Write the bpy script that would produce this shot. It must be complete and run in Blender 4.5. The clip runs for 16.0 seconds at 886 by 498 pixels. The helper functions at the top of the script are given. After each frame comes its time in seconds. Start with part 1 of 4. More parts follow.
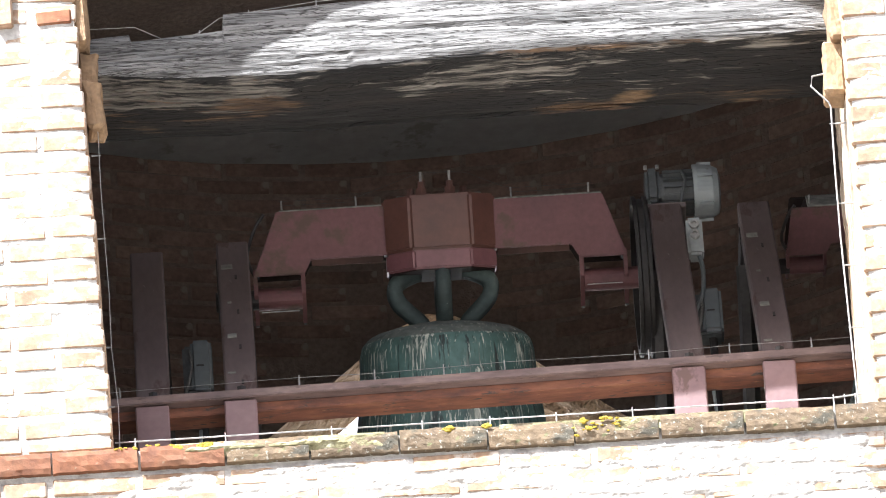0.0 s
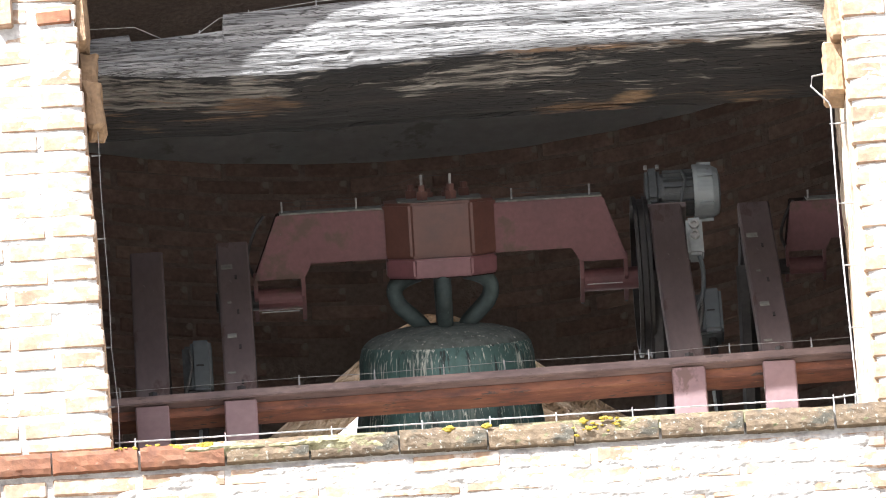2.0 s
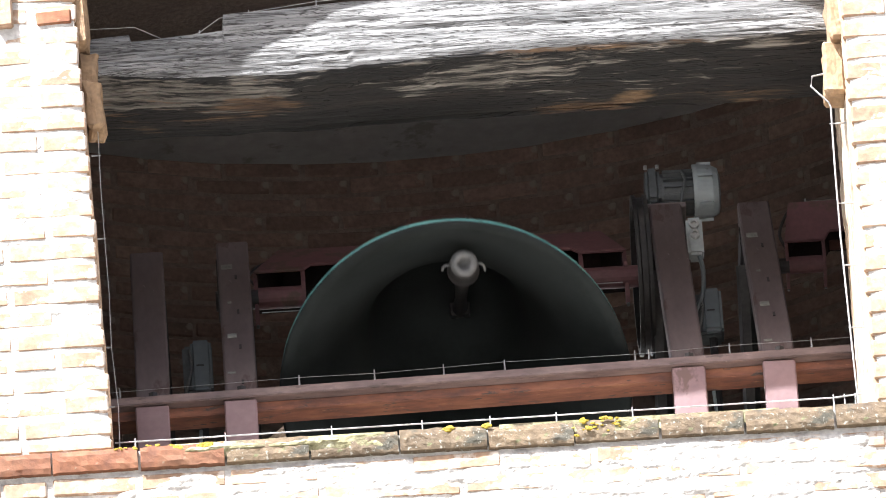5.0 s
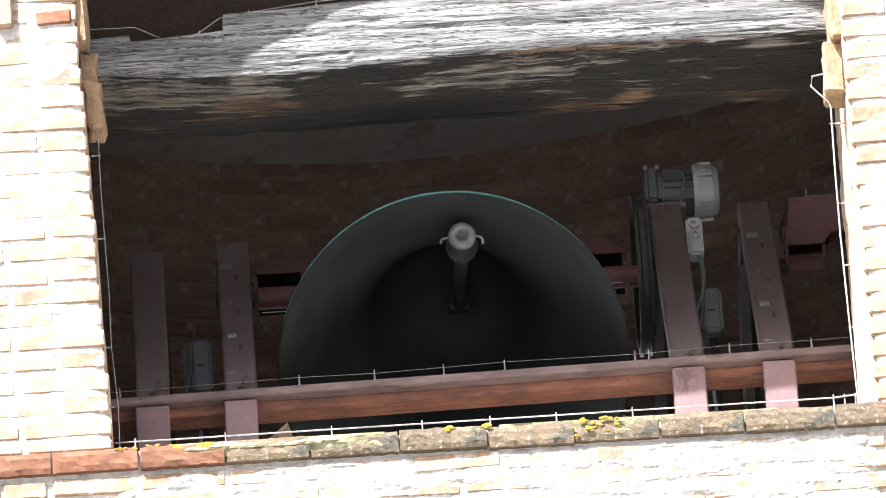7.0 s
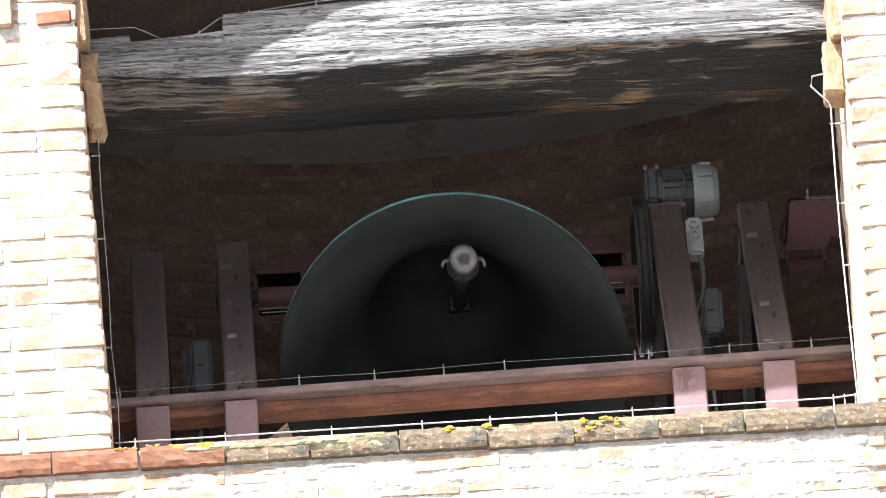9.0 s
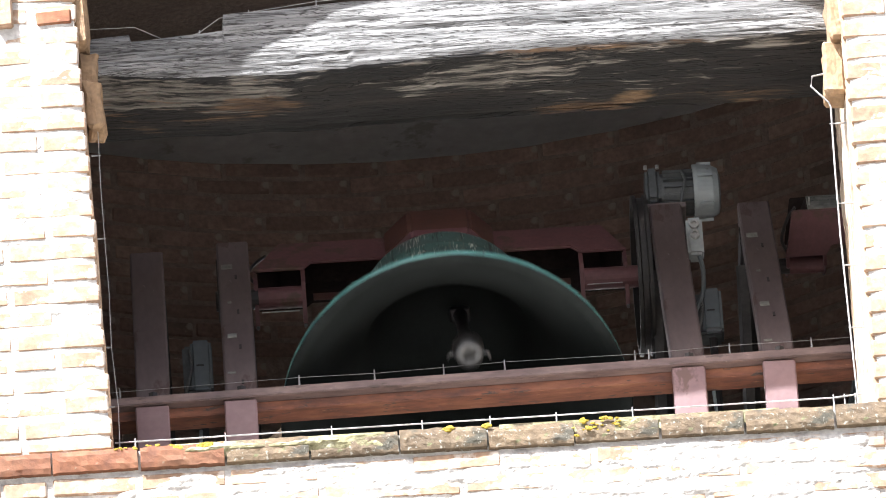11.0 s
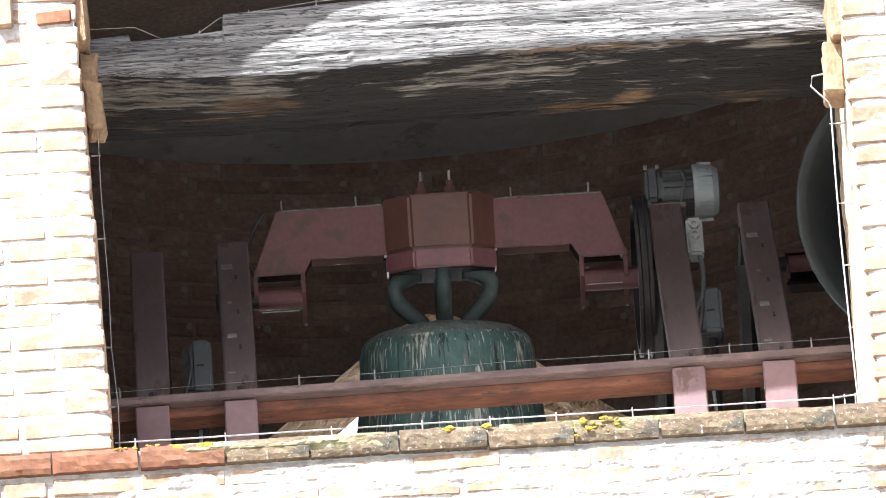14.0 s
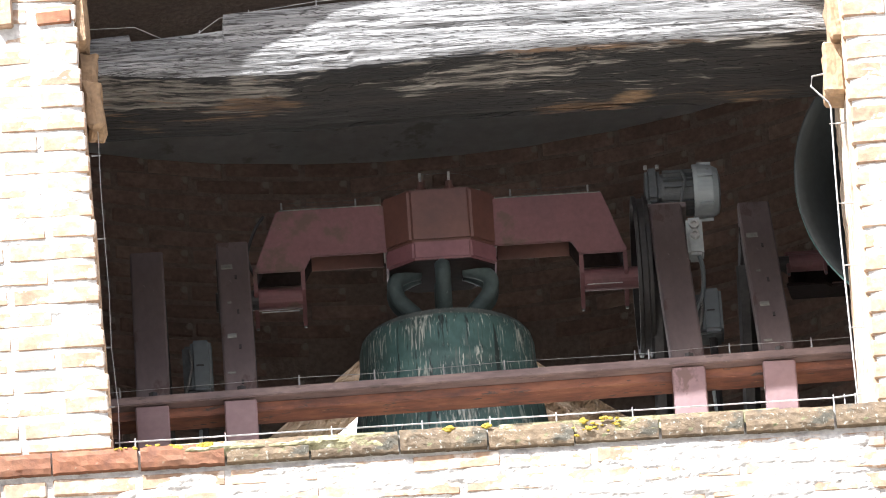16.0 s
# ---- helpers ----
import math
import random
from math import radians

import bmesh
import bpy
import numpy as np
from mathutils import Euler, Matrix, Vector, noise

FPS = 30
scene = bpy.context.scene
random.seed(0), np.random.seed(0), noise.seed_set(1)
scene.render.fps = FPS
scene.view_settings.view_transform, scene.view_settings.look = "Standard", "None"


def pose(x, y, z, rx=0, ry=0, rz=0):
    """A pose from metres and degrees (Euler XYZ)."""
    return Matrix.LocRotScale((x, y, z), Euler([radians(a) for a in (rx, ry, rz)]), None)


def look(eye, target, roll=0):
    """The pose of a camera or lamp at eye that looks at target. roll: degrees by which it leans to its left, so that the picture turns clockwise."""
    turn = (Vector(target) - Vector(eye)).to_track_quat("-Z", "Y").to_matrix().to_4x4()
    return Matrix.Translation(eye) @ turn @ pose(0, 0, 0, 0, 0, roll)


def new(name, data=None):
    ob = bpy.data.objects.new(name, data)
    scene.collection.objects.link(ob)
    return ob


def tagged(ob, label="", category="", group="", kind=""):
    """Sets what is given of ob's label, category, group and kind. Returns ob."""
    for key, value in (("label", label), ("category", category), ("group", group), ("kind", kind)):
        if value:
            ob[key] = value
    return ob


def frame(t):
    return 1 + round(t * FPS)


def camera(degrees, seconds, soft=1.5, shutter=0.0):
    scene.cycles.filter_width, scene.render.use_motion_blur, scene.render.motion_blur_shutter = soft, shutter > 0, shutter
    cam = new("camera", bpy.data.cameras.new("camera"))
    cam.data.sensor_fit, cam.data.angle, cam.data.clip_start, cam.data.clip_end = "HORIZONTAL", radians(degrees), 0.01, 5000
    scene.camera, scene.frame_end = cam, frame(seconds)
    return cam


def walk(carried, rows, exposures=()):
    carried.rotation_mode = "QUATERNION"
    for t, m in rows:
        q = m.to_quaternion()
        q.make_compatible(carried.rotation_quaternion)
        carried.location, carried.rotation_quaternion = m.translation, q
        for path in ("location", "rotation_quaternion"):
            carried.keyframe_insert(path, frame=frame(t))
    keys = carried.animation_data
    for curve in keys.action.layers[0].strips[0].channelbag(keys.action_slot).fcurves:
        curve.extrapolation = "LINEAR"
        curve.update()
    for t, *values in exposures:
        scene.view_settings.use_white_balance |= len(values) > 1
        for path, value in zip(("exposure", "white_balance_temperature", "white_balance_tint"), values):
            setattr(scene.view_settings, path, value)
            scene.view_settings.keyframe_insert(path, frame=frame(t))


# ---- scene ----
# camera: far below the belfry, long lens, on a tripod
cam = camera(4.7507, 16.0, soft=1.0, shutter=0.2)
EYE = Vector((-0.68685, -26.2296, -13.96929))
VIEW = look(EYE, (0, 0, 0.575), -4.2)
walk(cam, [(0, VIEW), (16.0, VIEW)], exposures=[(0, 2.55, 5950, 10), (16.0, 2.55, 5950, 10)])

# ---- light ----
SUN_TRAVEL = Vector((0.26, 0.25, -0.622)).normalized()
world = bpy.data.worlds.new("sky")
scene.world = world
world.use_nodes = True
wn = world.node_tree
sky = wn.nodes.new("ShaderNodeTexSky")
sky.sky_type = "NISHITA"
sky.sun_disc = False
sky.dust_density = 8.0
sky.air_density = 0.6
sky.sun_elevation = math.asin(-SUN_TRAVEL.z)
sky.sun_rotation = math.atan2(-SUN_TRAVEL.x, -SUN_TRAVEL.y)
wn.links.new(sky.outputs[0], wn.nodes["Background"].inputs[0])
wn.nodes["Background"].inputs[1].default_value = 0.05
sun = new("sun", bpy.data.lights.new("sun", "SUN"))
sun.data.energy, sun.data.angle, sun.data.color = 5.0, radians(0.5), (1.0, 0.965, 0.92)
sun.matrix_world = SUN_TRAVEL.to_track_quat("-Z", "Y").to_matrix().to_4x4()


# ---- materials ----
def mat(name, cols, scale=8.0, rough=0.8, metal=0.0, bump=0.3, dist=0.004, stretch=(1, 1, 1), fine=60.0, per_object=0.0, island=0.0, spots=None, grain=0.55, lines=()):
    """Two scales of noise between the colours, relief, spots = (colour, scale, threshold, stretch)."""
    m = bpy.data.materials.new(name)
    m.use_nodes = True
    nt = m.node_tree
    N, K = nt.nodes, nt.links
    bsdf = N["Principled BSDF"]
    co = N.new("ShaderNodeTexCoord")
    mp = N.new("ShaderNodeMapping")
    mp.inputs["Scale"].default_value = stretch
    K.new(co.outputs["Object"], mp.inputs["Vector"])
    vec = mp.outputs[0]
    info = N.new("ShaderNodeObjectInfo")
    if per_object:
        add = N.new("ShaderNodeVectorMath")
        add.operation = "MULTIPLY_ADD"
        comb = N.new("ShaderNodeCombineXYZ")
        for k in range(3):
            K.new(info.outputs["Random"], comb.inputs[k])
        K.new(comb.outputs[0], add.inputs[0])
        add.inputs[1].default_value = (17, 23, 31)
        K.new(vec, add.inputs[2])
        vec = add.outputs[0]
    n1 = N.new("ShaderNodeTexNoise")
    n1.inputs["Scale"].default_value, n1.inputs["Detail"].default_value, n1.inputs["Roughness"].default_value = scale, 6, 0.62
    n2 = N.new("ShaderNodeTexNoise")
    n2.inputs["Scale"].default_value, n2.inputs["Detail"].default_value = fine, 4
    K.new(vec, n1.inputs["Vector"])
    K.new(vec, n2.inputs["Vector"])
    ramp = N.new("ShaderNodeValToRGB")
    els = ramp.color_ramp.elements
    while len(els) < len(cols):
        els.new(0.5)
    for k, c in enumerate(cols):
        els[k].position = 0.32 + 0.36 * k / max(1, len(cols) - 1)
        els[k].color = (*c, 1)
    K.new(n1.outputs[0], ramp.inputs[0])
    mixn = N.new("ShaderNodeMix")
    mixn.data_type, mixn.blend_type = "RGBA", "MULTIPLY"
    mixn.inputs[0].default_value = grain
    r2 = N.new("ShaderNodeMapRange")
    r2.inputs[1].default_value, r2.inputs[2].default_value, r2.inputs[3].default_value, r2.inputs[4].default_value = 0.3, 0.7, 0.55, 1.25
    K.new(n2.outputs[0], r2.inputs[0])
    K.new(ramp.outputs[0], mixn.inputs[6])
    K.new(r2.outputs[0], mixn.inputs[7])
    colour = mixn.outputs[2]
    if per_object or island:
        hv = N.new("ShaderNodeHueSaturation")
        mr = N.new("ShaderNodeMapRange")
        a = per_object or island
        mr.inputs[3].default_value, mr.inputs[4].default_value = 1 - a, 1 + a
        if per_object:
            K.new(info.outputs["Random"], mr.inputs[0])
        else:
            geo = N.new("ShaderNodeNewGeometry")
            K.new(geo.outputs["Random Per Island"], mr.inputs[0])
        K.new(mr.outputs[0], hv.inputs["Value"])
        K.new(colour, hv.inputs["Color"])
        colour = hv.outputs[0]
    for sp in spots or ():
        c, sc, th, st, *patch = sp
        m2 = N.new("ShaderNodeMapping")
        m2.inputs["Scale"].default_value = st
        K.new(co.outputs["Object"], m2.inputs["Vector"])
        n3 = N.new("ShaderNodeTexNoise")
        n3.inputs["Scale"].default_value, n3.inputs["Detail"].default_value, n3.inputs["Roughness"].default_value = sc, 5, 0.65
        K.new(m2.outputs[0], n3.inputs["Vector"])
        r3 = N.new("ShaderNodeMapRange")
        r3.inputs[1].default_value, r3.inputs[2].default_value = th, th + 0.06
        amount = n3.outputs[0]
        if patch:
            # thick in some places and almost none in others
            n5 = N.new("ShaderNodeTexNoise")
            n5.inputs["Scale"].default_value, n5.inputs["Detail"].default_value = patch[0], 2
            m5 = N.new("ShaderNodeMapping")
            m5.inputs["Scale"].default_value = (1, 1, 0.35)
            K.new(co.outputs["Object"], m5.inputs["Vector"])
            K.new(m5.outputs[0], n5.inputs["Vector"])
            more = N.new("ShaderNodeMath")
            more.operation = "MULTIPLY_ADD"
            K.new(n5.outputs[0], more.inputs[0])
            more.inputs[1].default_value = patch[1]
            less = N.new("ShaderNodeMath")
            less.operation = "SUBTRACT"
            K.new(n3.outputs[0], less.inputs[0])
            less.inputs[1].default_value = 0.5 * patch[1]
            K.new(less.outputs[0], more.inputs[2])
            amount = more.outputs[0]
        K.new(amount, r3.inputs[0])
        mx = N.new("ShaderNodeMix")
        mx.data_type = "RGBA"
        K.new(r3.outputs[0], mx.inputs[0])
        K.new(colour, mx.inputs[6])
        mx.inputs[7].default_value = (*c, 1)
        colour = mx.outputs[2]
    height = None
    for c, sc, st, rings, width in lines:
        # contour lines of a stretched noise: drying checks that follow the grain and run round knots
        m4 = N.new("ShaderNodeMapping")
        m4.inputs["Scale"].default_value = st
        K.new(co.outputs["Object"], m4.inputs["Vector"])
        n4 = N.new("ShaderNodeTexNoise")
        n4.inputs["Scale"].default_value, n4.inputs["Detail"].default_value, n4.inputs["Roughness"].default_value = sc, 3, 0.45
        K.new(m4.outputs[0], n4.inputs["Vector"])
        mul = N.new("ShaderNodeMath")
        mul.operation = "MULTIPLY"
        mul.inputs[1].default_value = rings
        K.new(n4.outputs[0], mul.inputs[0])
        fr = N.new("ShaderNodeMath")
        fr.operation = "PINGPONG"
        fr.inputs[1].default_value = 0.5
        K.new(mul.outputs[0], fr.inputs[0])
        br = N.new("ShaderNodeMapRange")
        br.inputs[1].default_value, br.inputs[2].default_value, br.inputs[3].default_value, br.inputs[4].default_value = 0.40, 0.62, 0.0, width
        K.new(n2.outputs[0], br.inputs[0])
        mk = N.new("ShaderNodeMapRange")
        mk.inputs[1].default_value, mk.inputs[3].default_value, mk.inputs[4].default_value = 0.0, 1.0, 0.0
        K.new(fr.outputs[0], mk.inputs[0])
        K.new(br.outputs[0], mk.inputs[2])
        mx = N.new("ShaderNodeMix")
        mx.data_type = "RGBA"
        K.new(mk.outputs[0], mx.inputs[0])
        K.new(colour, mx.inputs[6])
        mx.inputs[7].default_value = (*c, 1)
        colour = mx.outputs[2]
        height = mk.outputs[0]
    K.new(colour, bsdf.inputs["Base Color"])
    rr = N.new("ShaderNodeMapRange")
    rr.inputs[3].default_value, rr.inputs[4].default_value = max(0.05, rough - 0.12), min(1, rough + 0.1)
    K.new(n1.outputs[0], rr.inputs[0])
    K.new(rr.outputs[0], bsdf.inputs["Roughness"])
    bsdf.inputs["Metallic"].default_value = metal
    addh = N.new("ShaderNodeMath")
    addh.operation = "MULTIPLY_ADD"
    K.new(n2.outputs[0], addh.inputs[0])
    addh.inputs[1].default_value = 0.4
    K.new(n1.outputs[0], addh.inputs[2])
    if height is not None:
        cut = N.new("ShaderNodeMath")
        cut.operation = "MULTIPLY_ADD"
        K.new(height, cut.inputs[0])
        cut.inputs[1].default_value = -0.7
        K.new(addh.outputs[0], cut.inputs[2])
        addh = cut
    bp = N.new("ShaderNodeBump")
    bp.inputs["Strength"].default_value, bp.inputs["Distance"].default_value = bump, dist
    K.new(addh.outputs[0], bp.inputs["Height"])
    K.new(bp.outputs[0], bsdf.inputs["Normal"])
    return m


M_BRICK = mat("facade_brick", [(0.245, 0.145, 0.086), (0.325, 0.218, 0.14), (0.395, 0.292, 0.21)], 9, 0.9, bump=0.6, dist=0.006, per_object=0.18, spots=[((0.47, 0.40, 0.33), 14, 0.55, (1, 1, 1)), ((0.21, 0.11, 0.058), 30, 0.69, (0.6, 1, 1.4))])
M_MORTAR = mat("lime_mortar", [(0.36, 0.335, 0.30), (0.46, 0.436, 0.40), (0.55, 0.53, 0.50)], 14, 0.95, bump=1.0, dist=0.012, spots=[((0.22, 0.185, 0.15), 26, 0.67, (0.35, 1, 1.8)), ((0.19, 0.165, 0.14), 70, 0.665, (0.4, 1, 1.8), 5, 0.4)])
M_SILLBRICK = mat("sill_brick", [(0.125, 0.045, 0.020), (0.175, 0.068, 0.030), (0.20, 0.098, 0.052)], 7, 0.92, bump=0.5, dist=0.008, per_object=0.15, spots=[((0.20, 0.15, 0.10), 26, 0.66, (1, 1, 1))])
M_SILLOLD = mat("weathered_sill_brick", [(0.085, 0.058, 0.034), (0.125, 0.088, 0.050), (0.155, 0.115, 0.070)], 9, 0.92, bump=0.7, dist=0.012, per_object=0.2, spots=[((0.060, 0.054, 0.038), 8, 0.50, (0.5, 1, 1)), ((0.17, 0.085, 0.034), 8, 0.60, (0.4, 1, 1.4)), ((0.30, 0.29, 0.24), 75, 0.59, (1, 1, 1)), ((0.12, 0.12, 0.055), 20, 0.63, (1, 1, 1))])
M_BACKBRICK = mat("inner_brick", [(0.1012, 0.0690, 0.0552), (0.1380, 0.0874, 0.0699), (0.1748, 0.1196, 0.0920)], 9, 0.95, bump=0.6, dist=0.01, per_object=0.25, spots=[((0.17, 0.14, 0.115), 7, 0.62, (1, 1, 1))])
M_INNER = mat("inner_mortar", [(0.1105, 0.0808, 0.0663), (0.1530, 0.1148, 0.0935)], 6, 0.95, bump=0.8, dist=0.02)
M_STONE = mat("tan_masonry", [(0.22, 0.135, 0.075), (0.38, 0.26, 0.155), (0.48, 0.37, 0.25)], 6, 0.95, bump=1.0, dist=0.05, spots=[((0.09, 0.06, 0.035), 9, 0.62, (1, 1, 1))])
M_PLASTER = mat("grey_plaster", [(0.26, 0.255, 0.245), (0.34, 0.333, 0.32)], 2, 0.95, bump=0.3, dist=0.01, fine=25, grain=0.25, spots=[((0.20, 0.19, 0.175), 5, 0.58, (1, 1, 1))])
M_RED = mat("red_oxide_paint", [(0.088, 0.037, 0.038), (0.116, 0.047, 0.048), (0.140, 0.062, 0.062)], 5, 0.68, bump=0.14, dist=0.002, grain=0.3, spots=[((0.080, 0.046, 0.034), 5, 0.56, (1, 1, 1)), ((0.25, 0.22, 0.20), 80, 0.73, (1, 1, 1))])
M_PINK = mat("bleached_red_paint", [(0.125, 0.073, 0.074), (0.155, 0.094, 0.096), (0.18, 0.116, 0.116)], 6, 0.55, bump=0.15, dist=0.002, grain=0.2, spots=[((0.09, 0.05, 0.042), 12, 0.61, (1, 1, 0.6)), ((0.24, 0.2, 0.19), 60, 0.7, (1, 1, 0.5))])
# near-black steel: shade inside the yoke and under its clamp, as colour
M_SHADE = mat("shaded_yoke_steel", [(0.018, 0.013, 0.012), (0.030, 0.022, 0.020)], 8, 0.92, bump=0.2)
M_SHADE.node_tree.nodes["Principled BSDF"].inputs["Specular IOR Level"].default_value = 0.1
M_BLOCK = mat("stained_red_paint", [(0.070, 0.031, 0.024), (0.100, 0.043, 0.032), (0.128, 0.058, 0.042)], 6, 0.55, bump=0.15, dist=0.002, grain=0.25)
M_CLAMP = mat("pinkish_red_paint", [(0.130, 0.055, 0.062), (0.165, 0.070, 0.078), (0.19, 0.088, 0.094)], 6, 0.5, bump=0.15, dist=0.002, grain=0.25)
M_RUST = mat("rusty_red_paint", [(0.085, 0.036, 0.026), (0.16, 0.062, 0.036), (0.21, 0.092, 0.05)], 26, 0.75, bump=0.4, dist=0.003, stretch=(0.3, 1, 1), spots=[((0.05, 0.036, 0.032), 50, 0.60, (0.3, 1, 1)), ((0.26, 0.13, 0.07), 60, 0.64, (0.4, 1, 1))])
M_FLANGE = mat("worn_brown_paint", [(0.085, 0.055, 0.050), (0.12, 0.080, 0.072), (0.17, 0.12, 0.105)], 20, 0.6, bump=0.3, dist=0.003, stretch=(0.3, 1, 1), spots=[((0.06, 0.04, 0.034), 30, 0.58, (0.25, 1, 1)), ((0.26, 0.21, 0.18), 70, 0.66, (0.3, 1, 1))])
M_POST = mat("faded_brown_paint", [(0.076, 0.056, 0.054), (0.102, 0.077, 0.074), (0.13, 0.103, 0.097)], 6, 0.6, bump=0.2, dist=0.003, stretch=(1, 1, 0.3), grain=0.3, spots=[((0.066, 0.040, 0.033), 16, 0.57, (1, 1, 0.3)), ((0.17, 0.16, 0.15), 9, 0.66, (1, 1, 0.25)), ((0.30, 0.29, 0.27), 60, 0.68, (1, 1, 0.35))])
M_BRONZE = mat("green_patina_bronze", [(0.048, 0.084, 0.079), (0.071, 0.138, 0.128), (0.102, 0.200, 0.182)], 6, 0.5, metal=0.1, bump=0.25, dist=0.004, grain=0.35,
               spots=[((0.022, 0.035, 0.034), 26, 0.56, (1.6, 1.6, 0.12)), ((0.12, 0.155, 0.14), 44, 0.59, (1.0, 1.0, 0.03), 9, 0.5), ((0.40, 0.43, 0.38), 100, 0.58, (1.0, 1.0, 0.035), 9, 0.45), ((0.60, 0.61, 0.54), 140, 0.605, (1.0, 1.0, 0.06), 12, 0.4)])
# lip in a brighter verdigris: the light it catches, put into its colour
M_LIP = mat("lit_verdigris", [(0.050, 0.135, 0.122), (0.065, 0.185, 0.168), (0.085, 0.235, 0.21)], 8, 0.5, metal=0.1, bump=0.2, dist=0.004, grain=0.3, spots=[((0.03, 0.06, 0.056), 26, 0.62, (1.4, 1.4, 0.4)), ((0.34, 0.40, 0.36), 95, 0.66, (1.0, 1.0, 0.2))])
M_LOOP = mat("dull_grey_green_bronze", [(0.028, 0.040, 0.040), (0.046, 0.066, 0.065), (0.068, 0.092, 0.088)], 10, 0.8, bump=0.25, dist=0.004, grain=0.35, spots=[((0.24, 0.28, 0.26), 60, 0.66, (1, 1, 0.25))])
# inside of the large bell: its shade is put into the near-black base
M_BRONZE_IN = mat("shaded_inner_bronze", [(0.0085, 0.0102, 0.0098), (0.0165, 0.0195, 0.0188)], 6, 0.85, bump=0.15, grain=0.2)
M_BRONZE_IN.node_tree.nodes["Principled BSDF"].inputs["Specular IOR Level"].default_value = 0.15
# the same inside painted lighter, for the light in the smaller bell
M_BELL_IN = mat("lit_inner_bronze", [(0.026, 0.031, 0.031), (0.046, 0.053, 0.052)], 6, 0.85, bump=0.15, grain=0.25)
M_DUST = mat("dusty_droppings", [(0.10, 0.10, 0.088), (0.16, 0.16, 0.14), (0.22, 0.22, 0.195)], 18, 0.95, bump=0.5, dist=0.005)
M_SPECK = mat("speckled_dust", [(0.085, 0.105, 0.098), (0.125, 0.145, 0.136), (0.17, 0.185, 0.17)], 20, 0.95, bump=0.4, dist=0.004, spots=[((0.42, 0.43, 0.39), 55, 0.61, (1, 1, 1))])
M_IRON = mat("dark_iron", [(0.02, 0.02, 0.02), (0.05, 0.045, 0.042)], 12, 0.6, metal=0.4, bump=0.2)
M_WIRE = mat("galvanised_wire", [(0.26, 0.255, 0.245), (0.38, 0.375, 0.36)], 30, 0.5, metal=0.2, bump=0.1)
M_GREY = mat("grey_paint", [(0.24, 0.265, 0.265), (0.32, 0.345, 0.345)], 8, 0.5, bump=0.1, grain=0.15, spots=[((0.11, 0.10, 0.085), 14, 0.64, (1, 1, 1))])
M_PALE = mat("worn_iron", [(0.062, 0.062, 0.060), (0.094, 0.092, 0.090)], 30, 0.6, bump=0.2)
M_MOTOR = mat("motor_casting", [(0.05, 0.055, 0.055), (0.10, 0.105, 0.105)], 12, 0.55, metal=0.2, bump=0.3)
M_BOX = mat("blue_grey_enamel", [(0.085, 0.098, 0.104), (0.115, 0.131, 0.136)], 8, 0.5, bump=0.1, grain=0.2, spots=[((0.05, 0.05, 0.048), 18, 0.63, (1, 1, 0.5))])
M_WING = mat("yellow_wing", [(0.6, 0.55, 0.2), (0.7, 0.65, 0.3)], 40, 0.7)
M_TAN = mat("tan_fired_clay", [(0.24, 0.145, 0.075), (0.33, 0.22, 0.125)], 14, 0.92, bump=0.7, dist=0.01, per_object=0.15)
M_RENDER = mat("flaking_pale_render", [(0.28, 0.18, 0.10), (0.40, 0.31, 0.22), (0.50, 0.44, 0.37)], 12, 0.95, bump=0.9, dist=0.012, stretch=(1, 1, 0.3), spots=[((0.20, 0.10, 0.05), 26, 0.64, (1, 1, 0.4)), ((0.09, 0.06, 0.045), 40, 0.66, (1, 1, 0.25))])


def timber(name):
    """Weathered oak: silver grey, with dark drying checks along the grain."""
    return mat(name, [(0.085, 0.085, 0.083), (0.225, 0.222, 0.215), (0.36, 0.355, 0.343)], 30, 0.92, bump=0.9, dist=0.006, stretch=(0.05, 1.3, 1.3), fine=110, grain=0.5,
               lines=[((0.032, 0.028, 0.025), 9.0, (0.065, 1.0, 1.4), 60, 0.40), ((0.022, 0.019, 0.017), 24.0, (0.04, 1.0, 1.3), 34, 0.36)])


